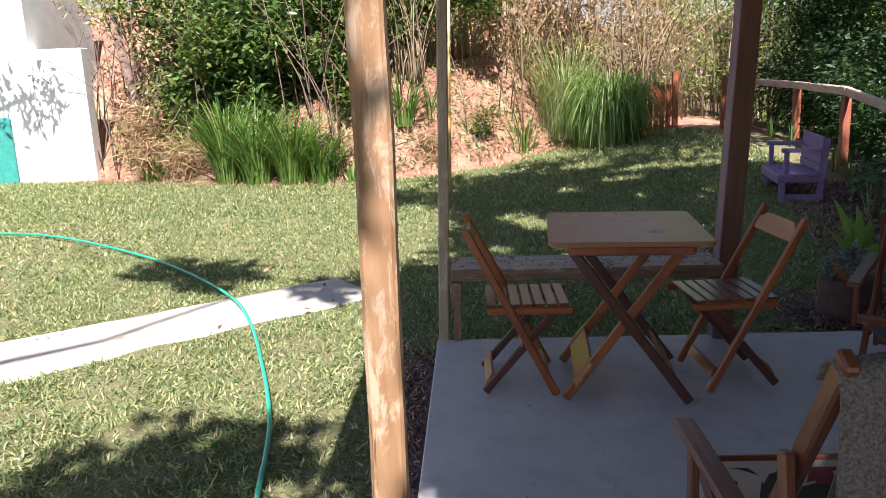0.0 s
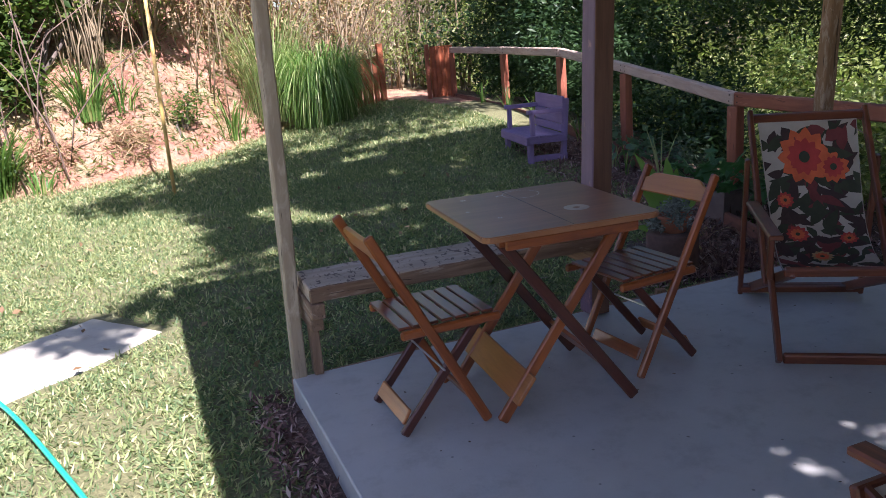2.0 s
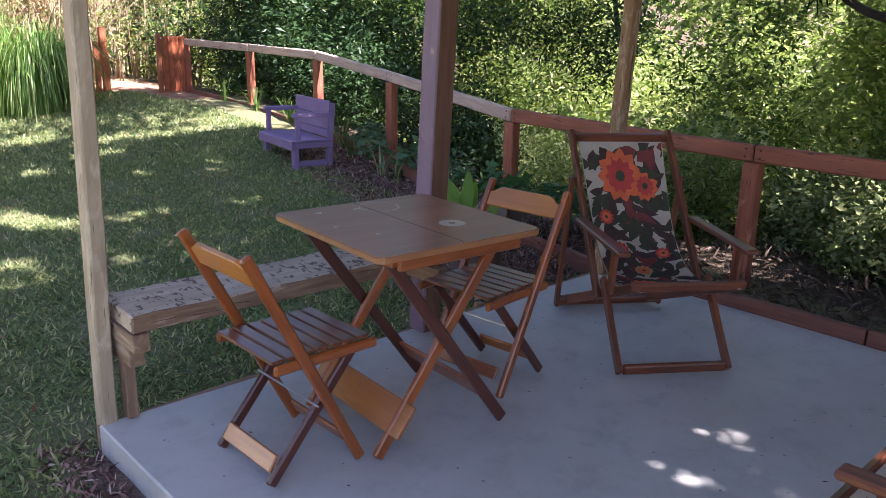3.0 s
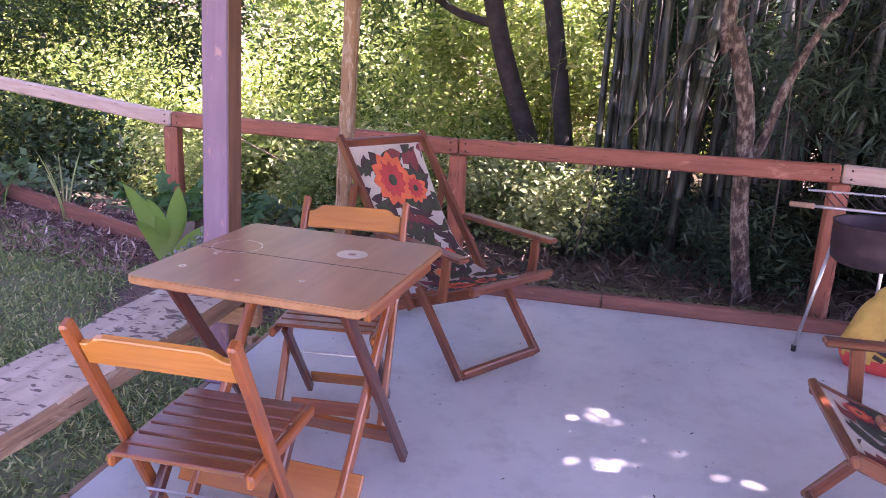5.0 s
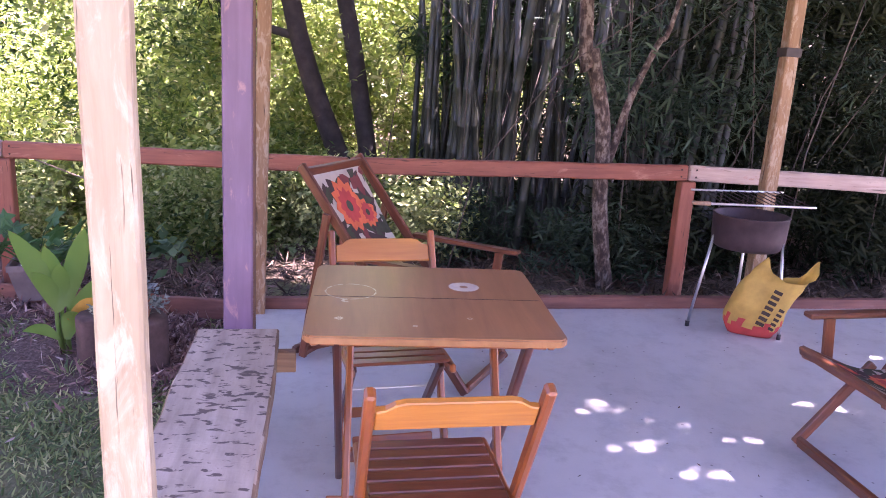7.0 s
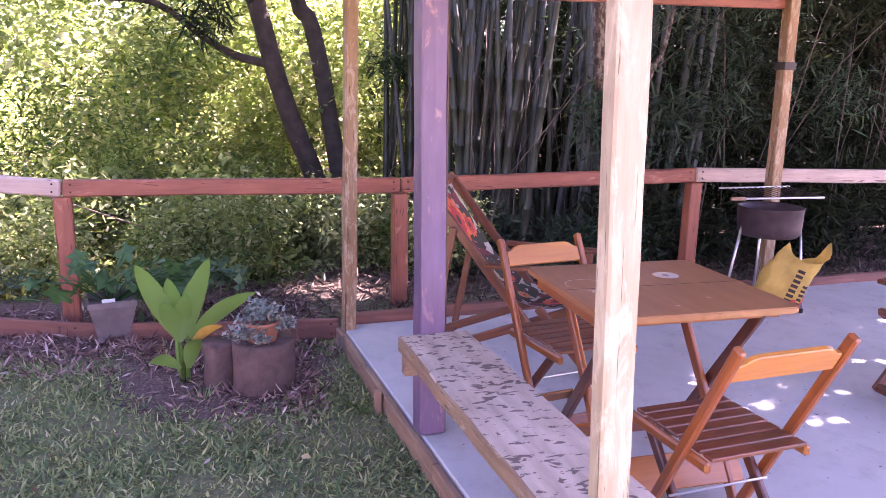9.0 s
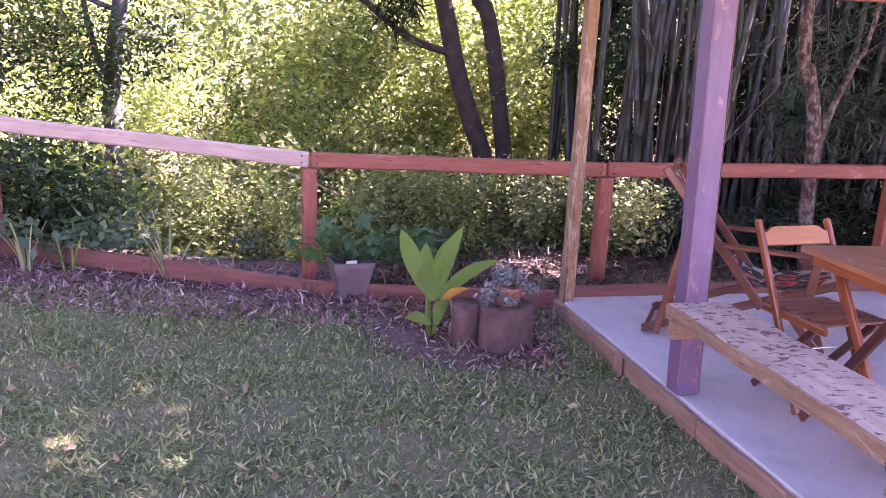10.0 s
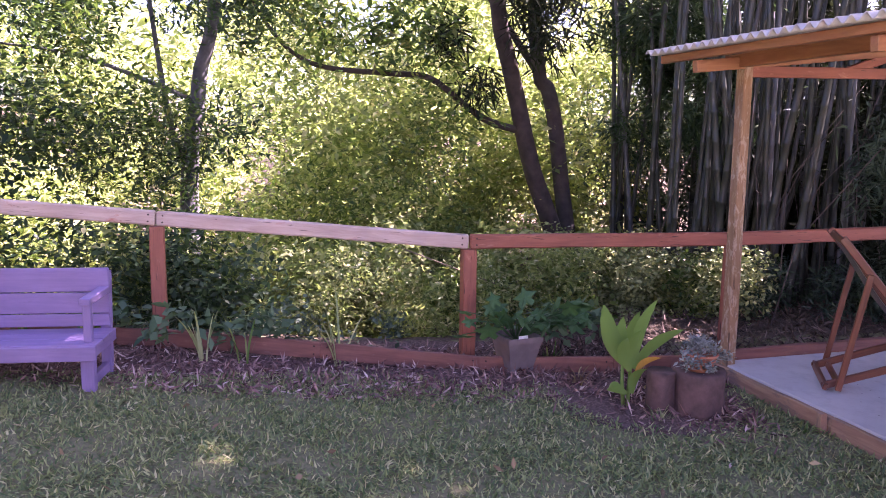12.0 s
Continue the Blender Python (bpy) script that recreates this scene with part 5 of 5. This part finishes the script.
# ---- woodland beyond the fence ----
def tree(name, path, radii, limbs, crown, crown_r, n, length, width, mat, label, seed, bark=None, gaps=()):
    rng = np.random.default_rng(seed)
    x, y, z = path[0]
    t = thing(name, pose(x, y, z), label, "tree")
    rel = lambda p: (p[0] - x, p[1] - y, p[2] - z)
    pts = smooth_path([rel(p) for p in path], 5)
    rr = list(np.interp(np.linspace(0, 1, len(pts)), np.linspace(0, 1, len(radii)), radii))
    tube("trunk", [p + noise.noise_vector(p * 1.7) * 0.03 for p in pts], rr, bark or M_BARK, t, 9)
    for lp, r in limbs:
        lpts = smooth_path([rel(p) for p in lp], 5)
        tube("limb", lpts, list(np.linspace(r, r * 0.35, len(lpts))), bark or M_BARK, t, 7)
    if n:
        P = clumps(rng, n, [rel(c) for c in crown], crown_r, 0.5)
        # leaves left out so that sun patches fall at set spots on the ground
        gx, gy = P[:, 0] + x - TO_SUN.x / TO_SUN.z * (P[:, 2] + z), P[:, 1] + y - TO_SUN.y / TO_SUN.z * (P[:, 2] + z)
        for cx, cy, rx, ry in gaps:
            out = np.hypot((gx - cx) / (rx + 0.060), (gy - cy) / (ry + 0.078)) > 1
            out |= rng.random(len(P)) < 0.02
            P, gx, gy = P[out], gx[out], gy[out]
        tagged(leaves("crown", P, length, width, mat, 0.3, 0, t, rng=rng), kind="stuff")
    return t


def spread(rng, n, x0, x1, y0, y1, z0, z1, r0, r1):
    C = np.stack([rng.uniform(x0, x1, n), rng.uniform(y0, y1, n), rng.uniform(z0, z1, n)], 1)
    return C, rng.uniform(r0, r1, n)


rg = np.random.default_rng(77)
C, R = spread(rg, 12, 5.8, 8.6, 2.6, 5.2, 2.6, 5.5, 0.4, 0.8)
C = np.vstack([C, [(7.8, 3.5, 1.35), (7.7, 4.0, 1.55), (7.7, 4.5, 1.3), (7.6, 3.0, 1.5), (7.6, 5.1, 1.5), (7.5, 5.7, 1.35), (7.5, 6.3, 1.4), (7.8, 3.8, 0.9)]])
R = np.concatenate([R, np.full(8, 0.5)])
tree("feathery_tree", [(8.0, 3.56, -2.0), (8.07, 3.54, 0.0), (8.07, 3.50, 1.0), (8.07, 3.40, 2.0), (8.03, 3.18, 3.0), (7.9, 3.0, 6.5)], [0.14, 0.115, 0.10, 0.085, 0.07, 0.05],
     [([(8.07, 3.50, 1.0), (8.05, 3.72, 1.6), (7.95, 4.0, 4.0)], 0.05), ([(8.07, 3.42, 1.8), (7.6, 4.5, 2.2), (7.3, 5.3, 2.3)], 0.03)], C, R, 16000, 0.10, 0.03, M_LEAF_DARK, "slender forked grey tree with feathery dark leaves", 51, plain("blue_grey_bark", (0.10, 0.095, 0.10), 0.9, 0, 0.5, 9, 0.8))
C, R = spread(rg, 10, 5.5, 8.0, -2.5, 1.5, 4.2, 7.0, 0.5, 0.9)
C2 = np.array([(6.9, 0.9, 2.5), (6.8, 1.5, 2.45), (7.0, 2.1, 2.6), (6.8, 2.5, 2.9), (6.9, 1.2, 3.1)])
tree("leaning_tree", [(7.1, -1.0, -1.2), (7.1, -0.78, -0.2), (7.05, -0.56, 0.35), (7.05, -0.34, 0.9), (7.05, -0.16, 1.5), (7.05, 0.02, 2.2), (7.0, 0.2, 2.87), (6.8, 0.3, 4.2), (6.5, 0.2, 6.5)], [0.15, 0.12, 0.11, 0.105, 0.10, 0.095, 0.09, 0.07, 0.04],
     [([(7.05, -0.15, 1.5), (7.05, 0.24, 1.6), (7.05, 0.52, 1.76), (7.05, 0.95, 2.06), (7.05, 1.42, 2.1), (7.05, 2.08, 2.14), (7.05, 2.43, 2.28), (7.05, 2.7, 2.57), (7.0, 2.95, 3.0)], 0.045), ([(6.95, 0.22, 3.2), (6.6, -0.6, 4.5), (6.3, -1.2, 6.0)], 0.06)],
     np.vstack([C, C2]), np.concatenate([R, np.full(5, 0.38)]), 9000, 0.15, 0.05, M_LEAF_MID, "dark leaning tree with a long arching limb", 52, plain("dark_brown_bark", (0.05, 0.036, 0.03), 0.9, 0, 0.5, 9, 0.8))
C, R = spread(rg, 12, 6.5, 10, -3.2, 0.5, 4.6, 7.4, 0.5, 0.9)
tree("straight_tree", [(7.4, -1.15, -1.4), (7.4, -0.88, 0.5), (7.4, -0.62, 1.9), (7.4, -0.42, 2.6), (7.3, -0.2, 7.0)], [0.12, 0.10, 0.09, 0.085, 0.05], [([(7.4, -0.6, 2.0), (7.6, 0.2, 3.2), (7.5, 1.0, 4.5)], 0.05)], C, R, 4200, 0.16, 0.05, M_LEAF_MID, "straight dark tree among the undergrowth", 53, plain("dark_grey_bark", (0.05, 0.04, 0.035), 0.9, 0, 0.5, 9, 0.8))
C, R = spread(rg, 10, 3.6, 6.5, -4.0, -1.0, 5.0, 8.0, 0.5, 0.9)
tree("pale_bark_tree", [(3.72, -2.3, -0.15), (3.7, -2.2, 0.53), (3.7, -2.15, 1.08), (3.7, -2.05, 1.5), (3.7, -1.99, 1.8), (3.75, -1.8, 6.5)], [0.06, 0.052, 0.05, 0.048, 0.046, 0.03],
     [([(3.72, -2.19, 0.68), (3.8, -2.29, 0.85), (3.8, -2.38, 1.2), (3.8, -2.53, 1.56), (3.85, -2.66, 1.8), (3.95, -3.0, 3.4)], 0.035)], C, R, 2600, 0.16, 0.03, M_LEAF_BAMBOO_SHADE, "mottled pale tree trunk in front of bamboo", 54, M_MOTTLED)


def undergrowth(name, n_clumps, n, region, r, length, width, mat, label, seed, lift=(0.0, 1.0), droop=0.25):
    rng = np.random.default_rng(seed)
    x0, x1, y0, y1 = region
    C = np.stack([rng.uniform(x0, x1, n_clumps), rng.uniform(y0, y1, n_clumps), np.zeros(n_clumps)], 1)
    C[:, 2] = height(C[:, 0], C[:, 1]) + rng.uniform(*lift, n_clumps)
    P = clumps(rng, n, C, rng.uniform(*r, n_clumps), 0.5)
    P = P[(P[:, 0] > fence_x(P[:, 1]) + 0.16)]
    tagged(leaves(name, P, length, width, mat, droop, 0, rng=rng), label, "undergrowth", kind="stuff")


undergrowth("fence_undergrowth", 60, 22000, (4.5, 5.8, 2.9, 9.0), (0.25, 0.5), 0.085, 0.035, M_LEAF_DARK, "dark leafy undergrowth behind the fence", 101, (0.0, 0.9))
# M_LEAF_SUN brightens shrubs by colour, also where little sun reaches
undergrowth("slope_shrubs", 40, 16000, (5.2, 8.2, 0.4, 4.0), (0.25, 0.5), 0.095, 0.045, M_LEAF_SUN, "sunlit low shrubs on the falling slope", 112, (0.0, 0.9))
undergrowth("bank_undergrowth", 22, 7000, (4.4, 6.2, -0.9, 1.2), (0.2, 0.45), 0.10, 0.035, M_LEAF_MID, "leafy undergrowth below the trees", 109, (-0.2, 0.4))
undergrowth("sun_coloured_undergrowth", 60, 30000, (4.3, 6.6, -1.3, 3.0), (0.14, 0.42), 0.05, 0.022, M_LEAF_SUN, "bright leafy undergrowth close behind the fence", 113, (-0.1, 0.6))
undergrowth("bamboo_shoots", 30, 6000, (3.75, 4.8, -5.5, -2.4), (0.12, 0.4), 0.15, 0.022, M_LEAF_BAMBOO_SHADE, "dark bamboo shoots at the fence foot", 115, (0.05, 0.7))
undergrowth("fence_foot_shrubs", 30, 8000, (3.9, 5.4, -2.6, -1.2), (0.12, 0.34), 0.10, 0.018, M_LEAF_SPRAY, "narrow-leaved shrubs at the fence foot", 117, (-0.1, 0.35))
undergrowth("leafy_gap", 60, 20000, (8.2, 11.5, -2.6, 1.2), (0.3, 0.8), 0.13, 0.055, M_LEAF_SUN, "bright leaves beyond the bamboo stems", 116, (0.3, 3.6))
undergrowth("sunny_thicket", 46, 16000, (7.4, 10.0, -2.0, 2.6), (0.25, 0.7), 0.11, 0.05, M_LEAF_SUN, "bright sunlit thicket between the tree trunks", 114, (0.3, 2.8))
undergrowth("fence_side_bush", 26, 15000, (4.3, 5.7, -1.25, 0.15), (0.2, 0.42), 0.055, 0.03, foliage("dense_bush_leaves", (0.11, 0.16, 0.055), (0.30, 0.33, 0.14), 0.1, 0.6), "sunlit small-leaved bush close behind the fence", 121, (-0.1, 0.5))
undergrowth("bamboo_backdrop", 80, 34000, (7.8, 10.5, -7.5, -2.2), (0.4, 0.8), 0.16, 0.035, M_LEAF_SPRAY, "deep green bamboo leaves behind the stand", 118, (0.2, 3.5), 0.4)
# hanging sprays use a darkened leaf copy, shade painted into its colour
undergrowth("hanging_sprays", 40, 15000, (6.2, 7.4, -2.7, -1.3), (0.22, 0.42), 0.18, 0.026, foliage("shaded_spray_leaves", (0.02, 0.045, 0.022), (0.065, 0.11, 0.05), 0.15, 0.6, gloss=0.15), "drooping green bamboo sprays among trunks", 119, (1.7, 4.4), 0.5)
undergrowth("corner_thicket", 50, 24000, (5.2, 6.6, 5.7, 10.0), (0.35, 0.7), 0.09, 0.04, M_LEAF_DARK, "dark thicket behind the fence corner", 120, (0.4, 3.2))
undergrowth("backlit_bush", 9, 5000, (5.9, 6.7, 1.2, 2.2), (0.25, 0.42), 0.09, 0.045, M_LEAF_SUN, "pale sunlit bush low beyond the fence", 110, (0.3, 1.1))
undergrowth("dark_sprays", 8, 3600, (6.2, 6.9, -0.4, 0.9), (0.25, 0.45), 0.2, 0.022, M_LEAF_BAMBOO_SHADE, "dark drooping bamboo sprays before the trees", 111, (2.3, 4.0), 0.5)
undergrowth("low_herbs", 40, 7000, (3.8, 4.6, 1.6, 8.0), (0.12, 0.28), 0.055, 0.03, foliage("grey_green_herbs", (0.05, 0.09, 0.06), (0.12, 0.17, 0.11), 0.3), "low grey-green herbs behind the kerb", 102, (0.0, 0.2))
undergrowth("shrub_wall", 80, 44000, (5.8, 9.5, -0.5, 11.0), (0.3, 0.8), 0.08, 0.028, M_LEAF_MID, "mixed shrubs in dappled light beyond fence", 103, (0.0, 3.2))
undergrowth("shrub_wall_dark", 60, 16000, (5.0, 8.5, 4.0, 13.0), (0.4, 0.9), 0.12, 0.05, M_LEAF_DARK, "dark shrubs at the garden's far corner", 104, (0.3, 4.5))
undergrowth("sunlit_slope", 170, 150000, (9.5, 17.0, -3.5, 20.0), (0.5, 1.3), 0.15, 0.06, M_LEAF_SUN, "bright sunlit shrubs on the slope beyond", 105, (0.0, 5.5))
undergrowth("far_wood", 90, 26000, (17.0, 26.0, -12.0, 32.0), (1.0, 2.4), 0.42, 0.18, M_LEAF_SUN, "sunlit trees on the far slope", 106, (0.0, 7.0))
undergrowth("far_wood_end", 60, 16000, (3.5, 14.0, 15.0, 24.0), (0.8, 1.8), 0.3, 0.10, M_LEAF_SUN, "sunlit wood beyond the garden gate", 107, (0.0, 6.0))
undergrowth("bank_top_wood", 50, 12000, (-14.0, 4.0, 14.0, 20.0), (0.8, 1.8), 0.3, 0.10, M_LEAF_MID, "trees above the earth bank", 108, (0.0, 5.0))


# ---- bamboo ----
def bamboo_mesh(seed, length, r):
    """A culm with raised node rings, bowing a little towards its top."""
    rng = random.Random(seed)
    pts, rad = [], []
    bow, a = rng.uniform(0.02, 0.10), rng.uniform(0, 6.28)
    z, step_ = 0.0, 0.28
    while z < length:
        t = z / length
        for dz, k in ((0, 1.0), (0.012, 1.18), (0.024, 1.0)):
            q = (z + dz) / length
            pts.append((math.cos(a) * bow * length * q * q, math.sin(a) * bow * length * q * q, z + dz))
            rad.append(r * (1 - 0.6 * q) * k)
        z += step_ * rng.uniform(0.9, 1.15)
    v, f = tube_data(pts, rad, 7)
    me = bpy.data.meshes.new("bamboo_culm")
    me.from_pydata(v, [], f)
    me.shade_smooth()
    return me


def sunward_gap(P, g):
    """Thins leaves out of an opening in the canopy, where the sun comes down on the shrubs beside the stand."""
    gx, gy = P[:, 0] - TO_SUN.x / TO_SUN.z * P[:, 2], P[:, 1] - TO_SUN.y / TO_SUN.z * P[:, 2]
    return P[~((np.hypot((gx - 5.3) / 1.6, (gy + 0.45) / 1.1) < 1) & (P[:, 2] > 1.2) & (g.random(len(P)) < 0.95))]


def build_bamboo():
    rng = random.Random(8)
    kinds = []
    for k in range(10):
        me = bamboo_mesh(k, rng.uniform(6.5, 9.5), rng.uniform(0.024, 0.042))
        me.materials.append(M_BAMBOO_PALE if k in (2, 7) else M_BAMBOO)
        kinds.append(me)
    for k in range(84):
        y = rng.uniform(-3.5, -1.3) if k < 75 else rng.uniform(-9.0, -2.6)
        x = 4.5 + abs(rng.gauss(0, 1.3)) + max(0, y + 1.8) * 1.1 + (0.0 if k < 75 else 0.5)
        ob = new("bamboo_culm", rng.choice(kinds))
        ob.matrix_basis = pose(x, y, float(height(x, y)) - 0.1, rng.gauss(0, 4.0), rng.gauss(0, 3.0), rng.uniform(0, 360))
        tagged(ob, "tall grey-green bamboo culm in a dense stand", "bamboo", "bamboo stand")
    g = np.random.default_rng(12)
    # leaves over the fence and the crowns are unseen, added to shade the stand
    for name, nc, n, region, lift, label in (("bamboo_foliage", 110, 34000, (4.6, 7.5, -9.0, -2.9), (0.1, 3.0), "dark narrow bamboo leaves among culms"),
                                              ("bamboo_shade_leaves", 60, 16000, (3.3, 5.2, -8.5, -2.2), (2.9, 5.0), "unseen bamboo leaves added over the fence to block sky"),
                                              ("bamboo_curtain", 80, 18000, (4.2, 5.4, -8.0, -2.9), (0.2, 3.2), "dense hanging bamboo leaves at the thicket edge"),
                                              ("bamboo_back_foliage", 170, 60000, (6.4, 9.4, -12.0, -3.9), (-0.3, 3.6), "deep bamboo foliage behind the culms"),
                                              ("bamboo_crowns", 150, 80000, (3.4, 5.8, -11.0, -3.0), (3.6, 7.0), "unseen bamboo crowns high over the fence, shading the stand")):
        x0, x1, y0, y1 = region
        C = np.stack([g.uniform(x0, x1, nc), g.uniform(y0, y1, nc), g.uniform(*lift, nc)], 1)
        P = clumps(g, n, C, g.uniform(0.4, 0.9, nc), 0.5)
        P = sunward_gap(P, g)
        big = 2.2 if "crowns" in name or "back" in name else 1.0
        tagged(leaves(name, P, 0.15 * big, 0.022 * big, M_LEAF_BAMBOO_SHADE, 0.45, 0, rng=g), label, "bamboo leaves", kind="stuff")
    C = np.stack([g.uniform(4.0, 5.2, 40), g.uniform(-5.0, -2.0, 40), g.uniform(0.9, 3.6, 40)], 1)
    tagged(leaves("bamboo_sprays", sunward_gap(clumps(g, 9000, C, g.uniform(0.2, 0.45, 40), 0.5), g), 0.16, 0.02, M_LEAF_SPRAY, 0.5, 0, rng=g), "drooping bamboo leaf sprays before the culms", "bamboo leaves", kind="stuff")
    canes("bamboo_twigs", [(4.6, -3.0, 0.5), (4.9, -4.5, 0.6), (5.2, -2.0, 0.5), (4.8, -6.0, 0.7)], 70, 2.6, 0.6, 0.006, M_BARK, "thin dry bamboo side shoots", 15)


build_bamboo()

# unseen trees, added above and around the garden only to shade it
LAWN_GAPS = [(0.65, 3.9, 0.25, 0.3), (0.92, 3.42, 0.2, 0.2), (1.27, 3.28, 0.25, 0.08), (1.62, 3.36, 0.16, 0.07), (-0.5, 3.0, 0.35, 0.4), (-0.2, 3.7, 0.2, 0.25), (2.4, 6.3, 0.5, 0.12), (3.1, 6.15, 0.45, 0.12),
             (1.78, 6.95, 0.25, 0.3), (2.06, 4.6, 0.15, 0.08), (2.3, 3.22, 0.25, 0.06), (3.4, 4.3, 0.12, 0.08),
             (0.75, 3.55, 0.22, 0.22), (1.0, 3.3, 0.2, 0.06), (2.0, 5.7, 0.3, 0.1), (1.3, 5.3, 0.25, 0.08), (1.25, 4.25, 0.12, 0.05), (0.4, 2.6, 0.14, 0.05)]
C, R = spread(rg, 26, -0.3, 4.2, -1.6, 1.4, 6.3, 8.4, 0.45, 0.85)
C, R = np.vstack([C, spread(np.random.default_rng(7), 14, 2.9, 5.0, 2.2, 4.4, 6.5, 7.6, 0.5, 0.8)[0]]), np.concatenate([R, np.full(14, 0.7)])
tree("overhead_shade_tree", [(5.9, -7.5, -0.5), (5.7, -6.6, 3.0), (4.6, -3.6, 5.6), (2.4, -0.6, 7.2)], [0.17, 0.14, 0.10, 0.05], [([(4.6, -3.6, 5.6), (3.6, -0.6, 6.8), (3.0, 1.2, 7.6)], 0.05), ([(2.4, -0.3, 7.2), (1.0, -0.6, 7.6), (0.2, -0.4, 7.8)], 0.04)], C, R, 11000, 0.2, 0.08, M_LEAF_MID, "unseen tree added over the patio roof to shade lawn", 61, gaps=LAWN_GAPS)
SUN_GAPS = [(0.0, -2.2, 0.07, 0.78), (1.59, -1.34, 0.03, 0.07), (1.67, -1.49, 0.012, 0.05), (1.48, -1.74, 0.02, 0.07), (1.28, -1.42, 0.008, 0.06), (1.27, -1.57, 0.015, 0.05), (1.07, -1.64, 0.02, 0.035),
            (1.30, -1.87, 0.01, 0.06), (1.27, -2.05, 0.012, 0.05), (1.03, -1.81, 0.02, 0.03), (1.59, -2.33, 0.02, 0.05), (1.60, -2.48, 0.02, 0.05), (1.28, -2.52, 0.035, 0.05), (1.52, -2.64, 0.02, 0.05),
            (0.99, -2.28, 0.03, 0.05), (1.06, -2.13, 0.02, 0.04), (2.06, -2.32, 0.006, 0.03), (1.77, -2.16, 0.006, 0.04)]
C, R = spread(np.random.default_rng(5), 110, 0.15, 4.4, -7.7, -3.9, 3.1, 4.6, 0.34, 0.62)
E_, Q_ = spread(np.random.default_rng(9), 24, 0.1, 1.5, -6.0, -4.0, 3.1, 4.4, 0.34, 0.55)
C, R = np.vstack([C, E_]), np.concatenate([R, Q_])
tree("patio_shade_tree", [(5.0, -8.4, -0.2), (4.8, -7.8, 2.4), (3.8, -6.2, 3.6), (2.0, -5.2, 4.1)], [0.2, 0.16, 0.12, 0.05], [([(3.8, -6.2, 3.6), (2.8, -4.9, 4.0), (1.6, -4.4, 4.2)], 0.05)], C, R, 92000, 0.12, 0.055, M_LEAF_MID, "unseen leafy tree added behind the patio for dappled shade", 62, gaps=SUN_GAPS)
C, R = spread(np.random.default_rng(6), 58, 0.85, 4.8, -4.0, -1.0, 6.3, 8.4, 0.55, 0.95)
tree("lawn_shade_tree", [(6.2, -9.0, -0.5), (6.0, -8.0, 3.0), (5.0, -5.0, 5.8), (3.4, -2.6, 7.2)], [0.18, 0.15, 0.10, 0.05], [], C, R, 22000, 0.2, 0.09, M_LEAF_MID, "unseen leafy tree added beside the patio to shade lawn", 64, gaps=LAWN_GAPS)
C = [(-0.65, -6.0, 6.0), (-1.0, -6.3, 6.2), (-0.3, -5.8, 5.8), (-1.4, -2.9, 6.0), (-1.9, -2.7, 6.1), (-0.45, -3.4, 6.0), (-0.1, -3.1, 6.1), (-2.6, -5.8, 6.2)]
tree("side_shade_tree", [(-5.6, -7.4, -0.2), (-5.2, -7.0, 3.0), (-4.2, -6.0, 5.2), (-1.6, -4.6, 6.2)], [0.16, 0.13, 0.1, 0.03], [([(-4.2, -6.0, 5.2), (-2.4, -6.1, 5.9), (-0.6, -6.0, 6.0)], 0.05), ([(-1.6, -4.6, 6.2), (-1.0, -3.6, 6.1), (-0.3, -3.2, 6.0)], 0.03)], C, [0.4, 0.35, 0.35, 0.4, 0.35, 0.3, 0.3, 0.4], 1300, 0.2, 0.09, M_LEAF_MID, "unseen thin-crowned tree added to dapple the lawn", 63)
C = [(-6.25, 6.5, 3.3), (-6.5, 6.4, 3.0), (-6.9, 6.3, 3.5), (-6.1, 6.7, 2.9)]
tree("wall_shade_tree", [(-9.0, 5.6, -0.2), (-8.8, 5.7, 2.0), (-8.0, 6.0, 3.2), (-6.4, 6.4, 3.4)], [0.09, 0.08, 0.05, 0.02], [], C, [0.35, 0.3, 0.4, 0.2], 260, 0.16, 0.05, M_LEAF_MID, "unseen small tree added to shade the white wall", 65)

cane = tube("dead_cane", [(4.85, 1.77, 0.53), (4.85, 0.90, 0.18)], 0.006, M_STALK)
tagged(cane, "thin pale dead cane lying through the shrubs", "cane")
build_lawn()
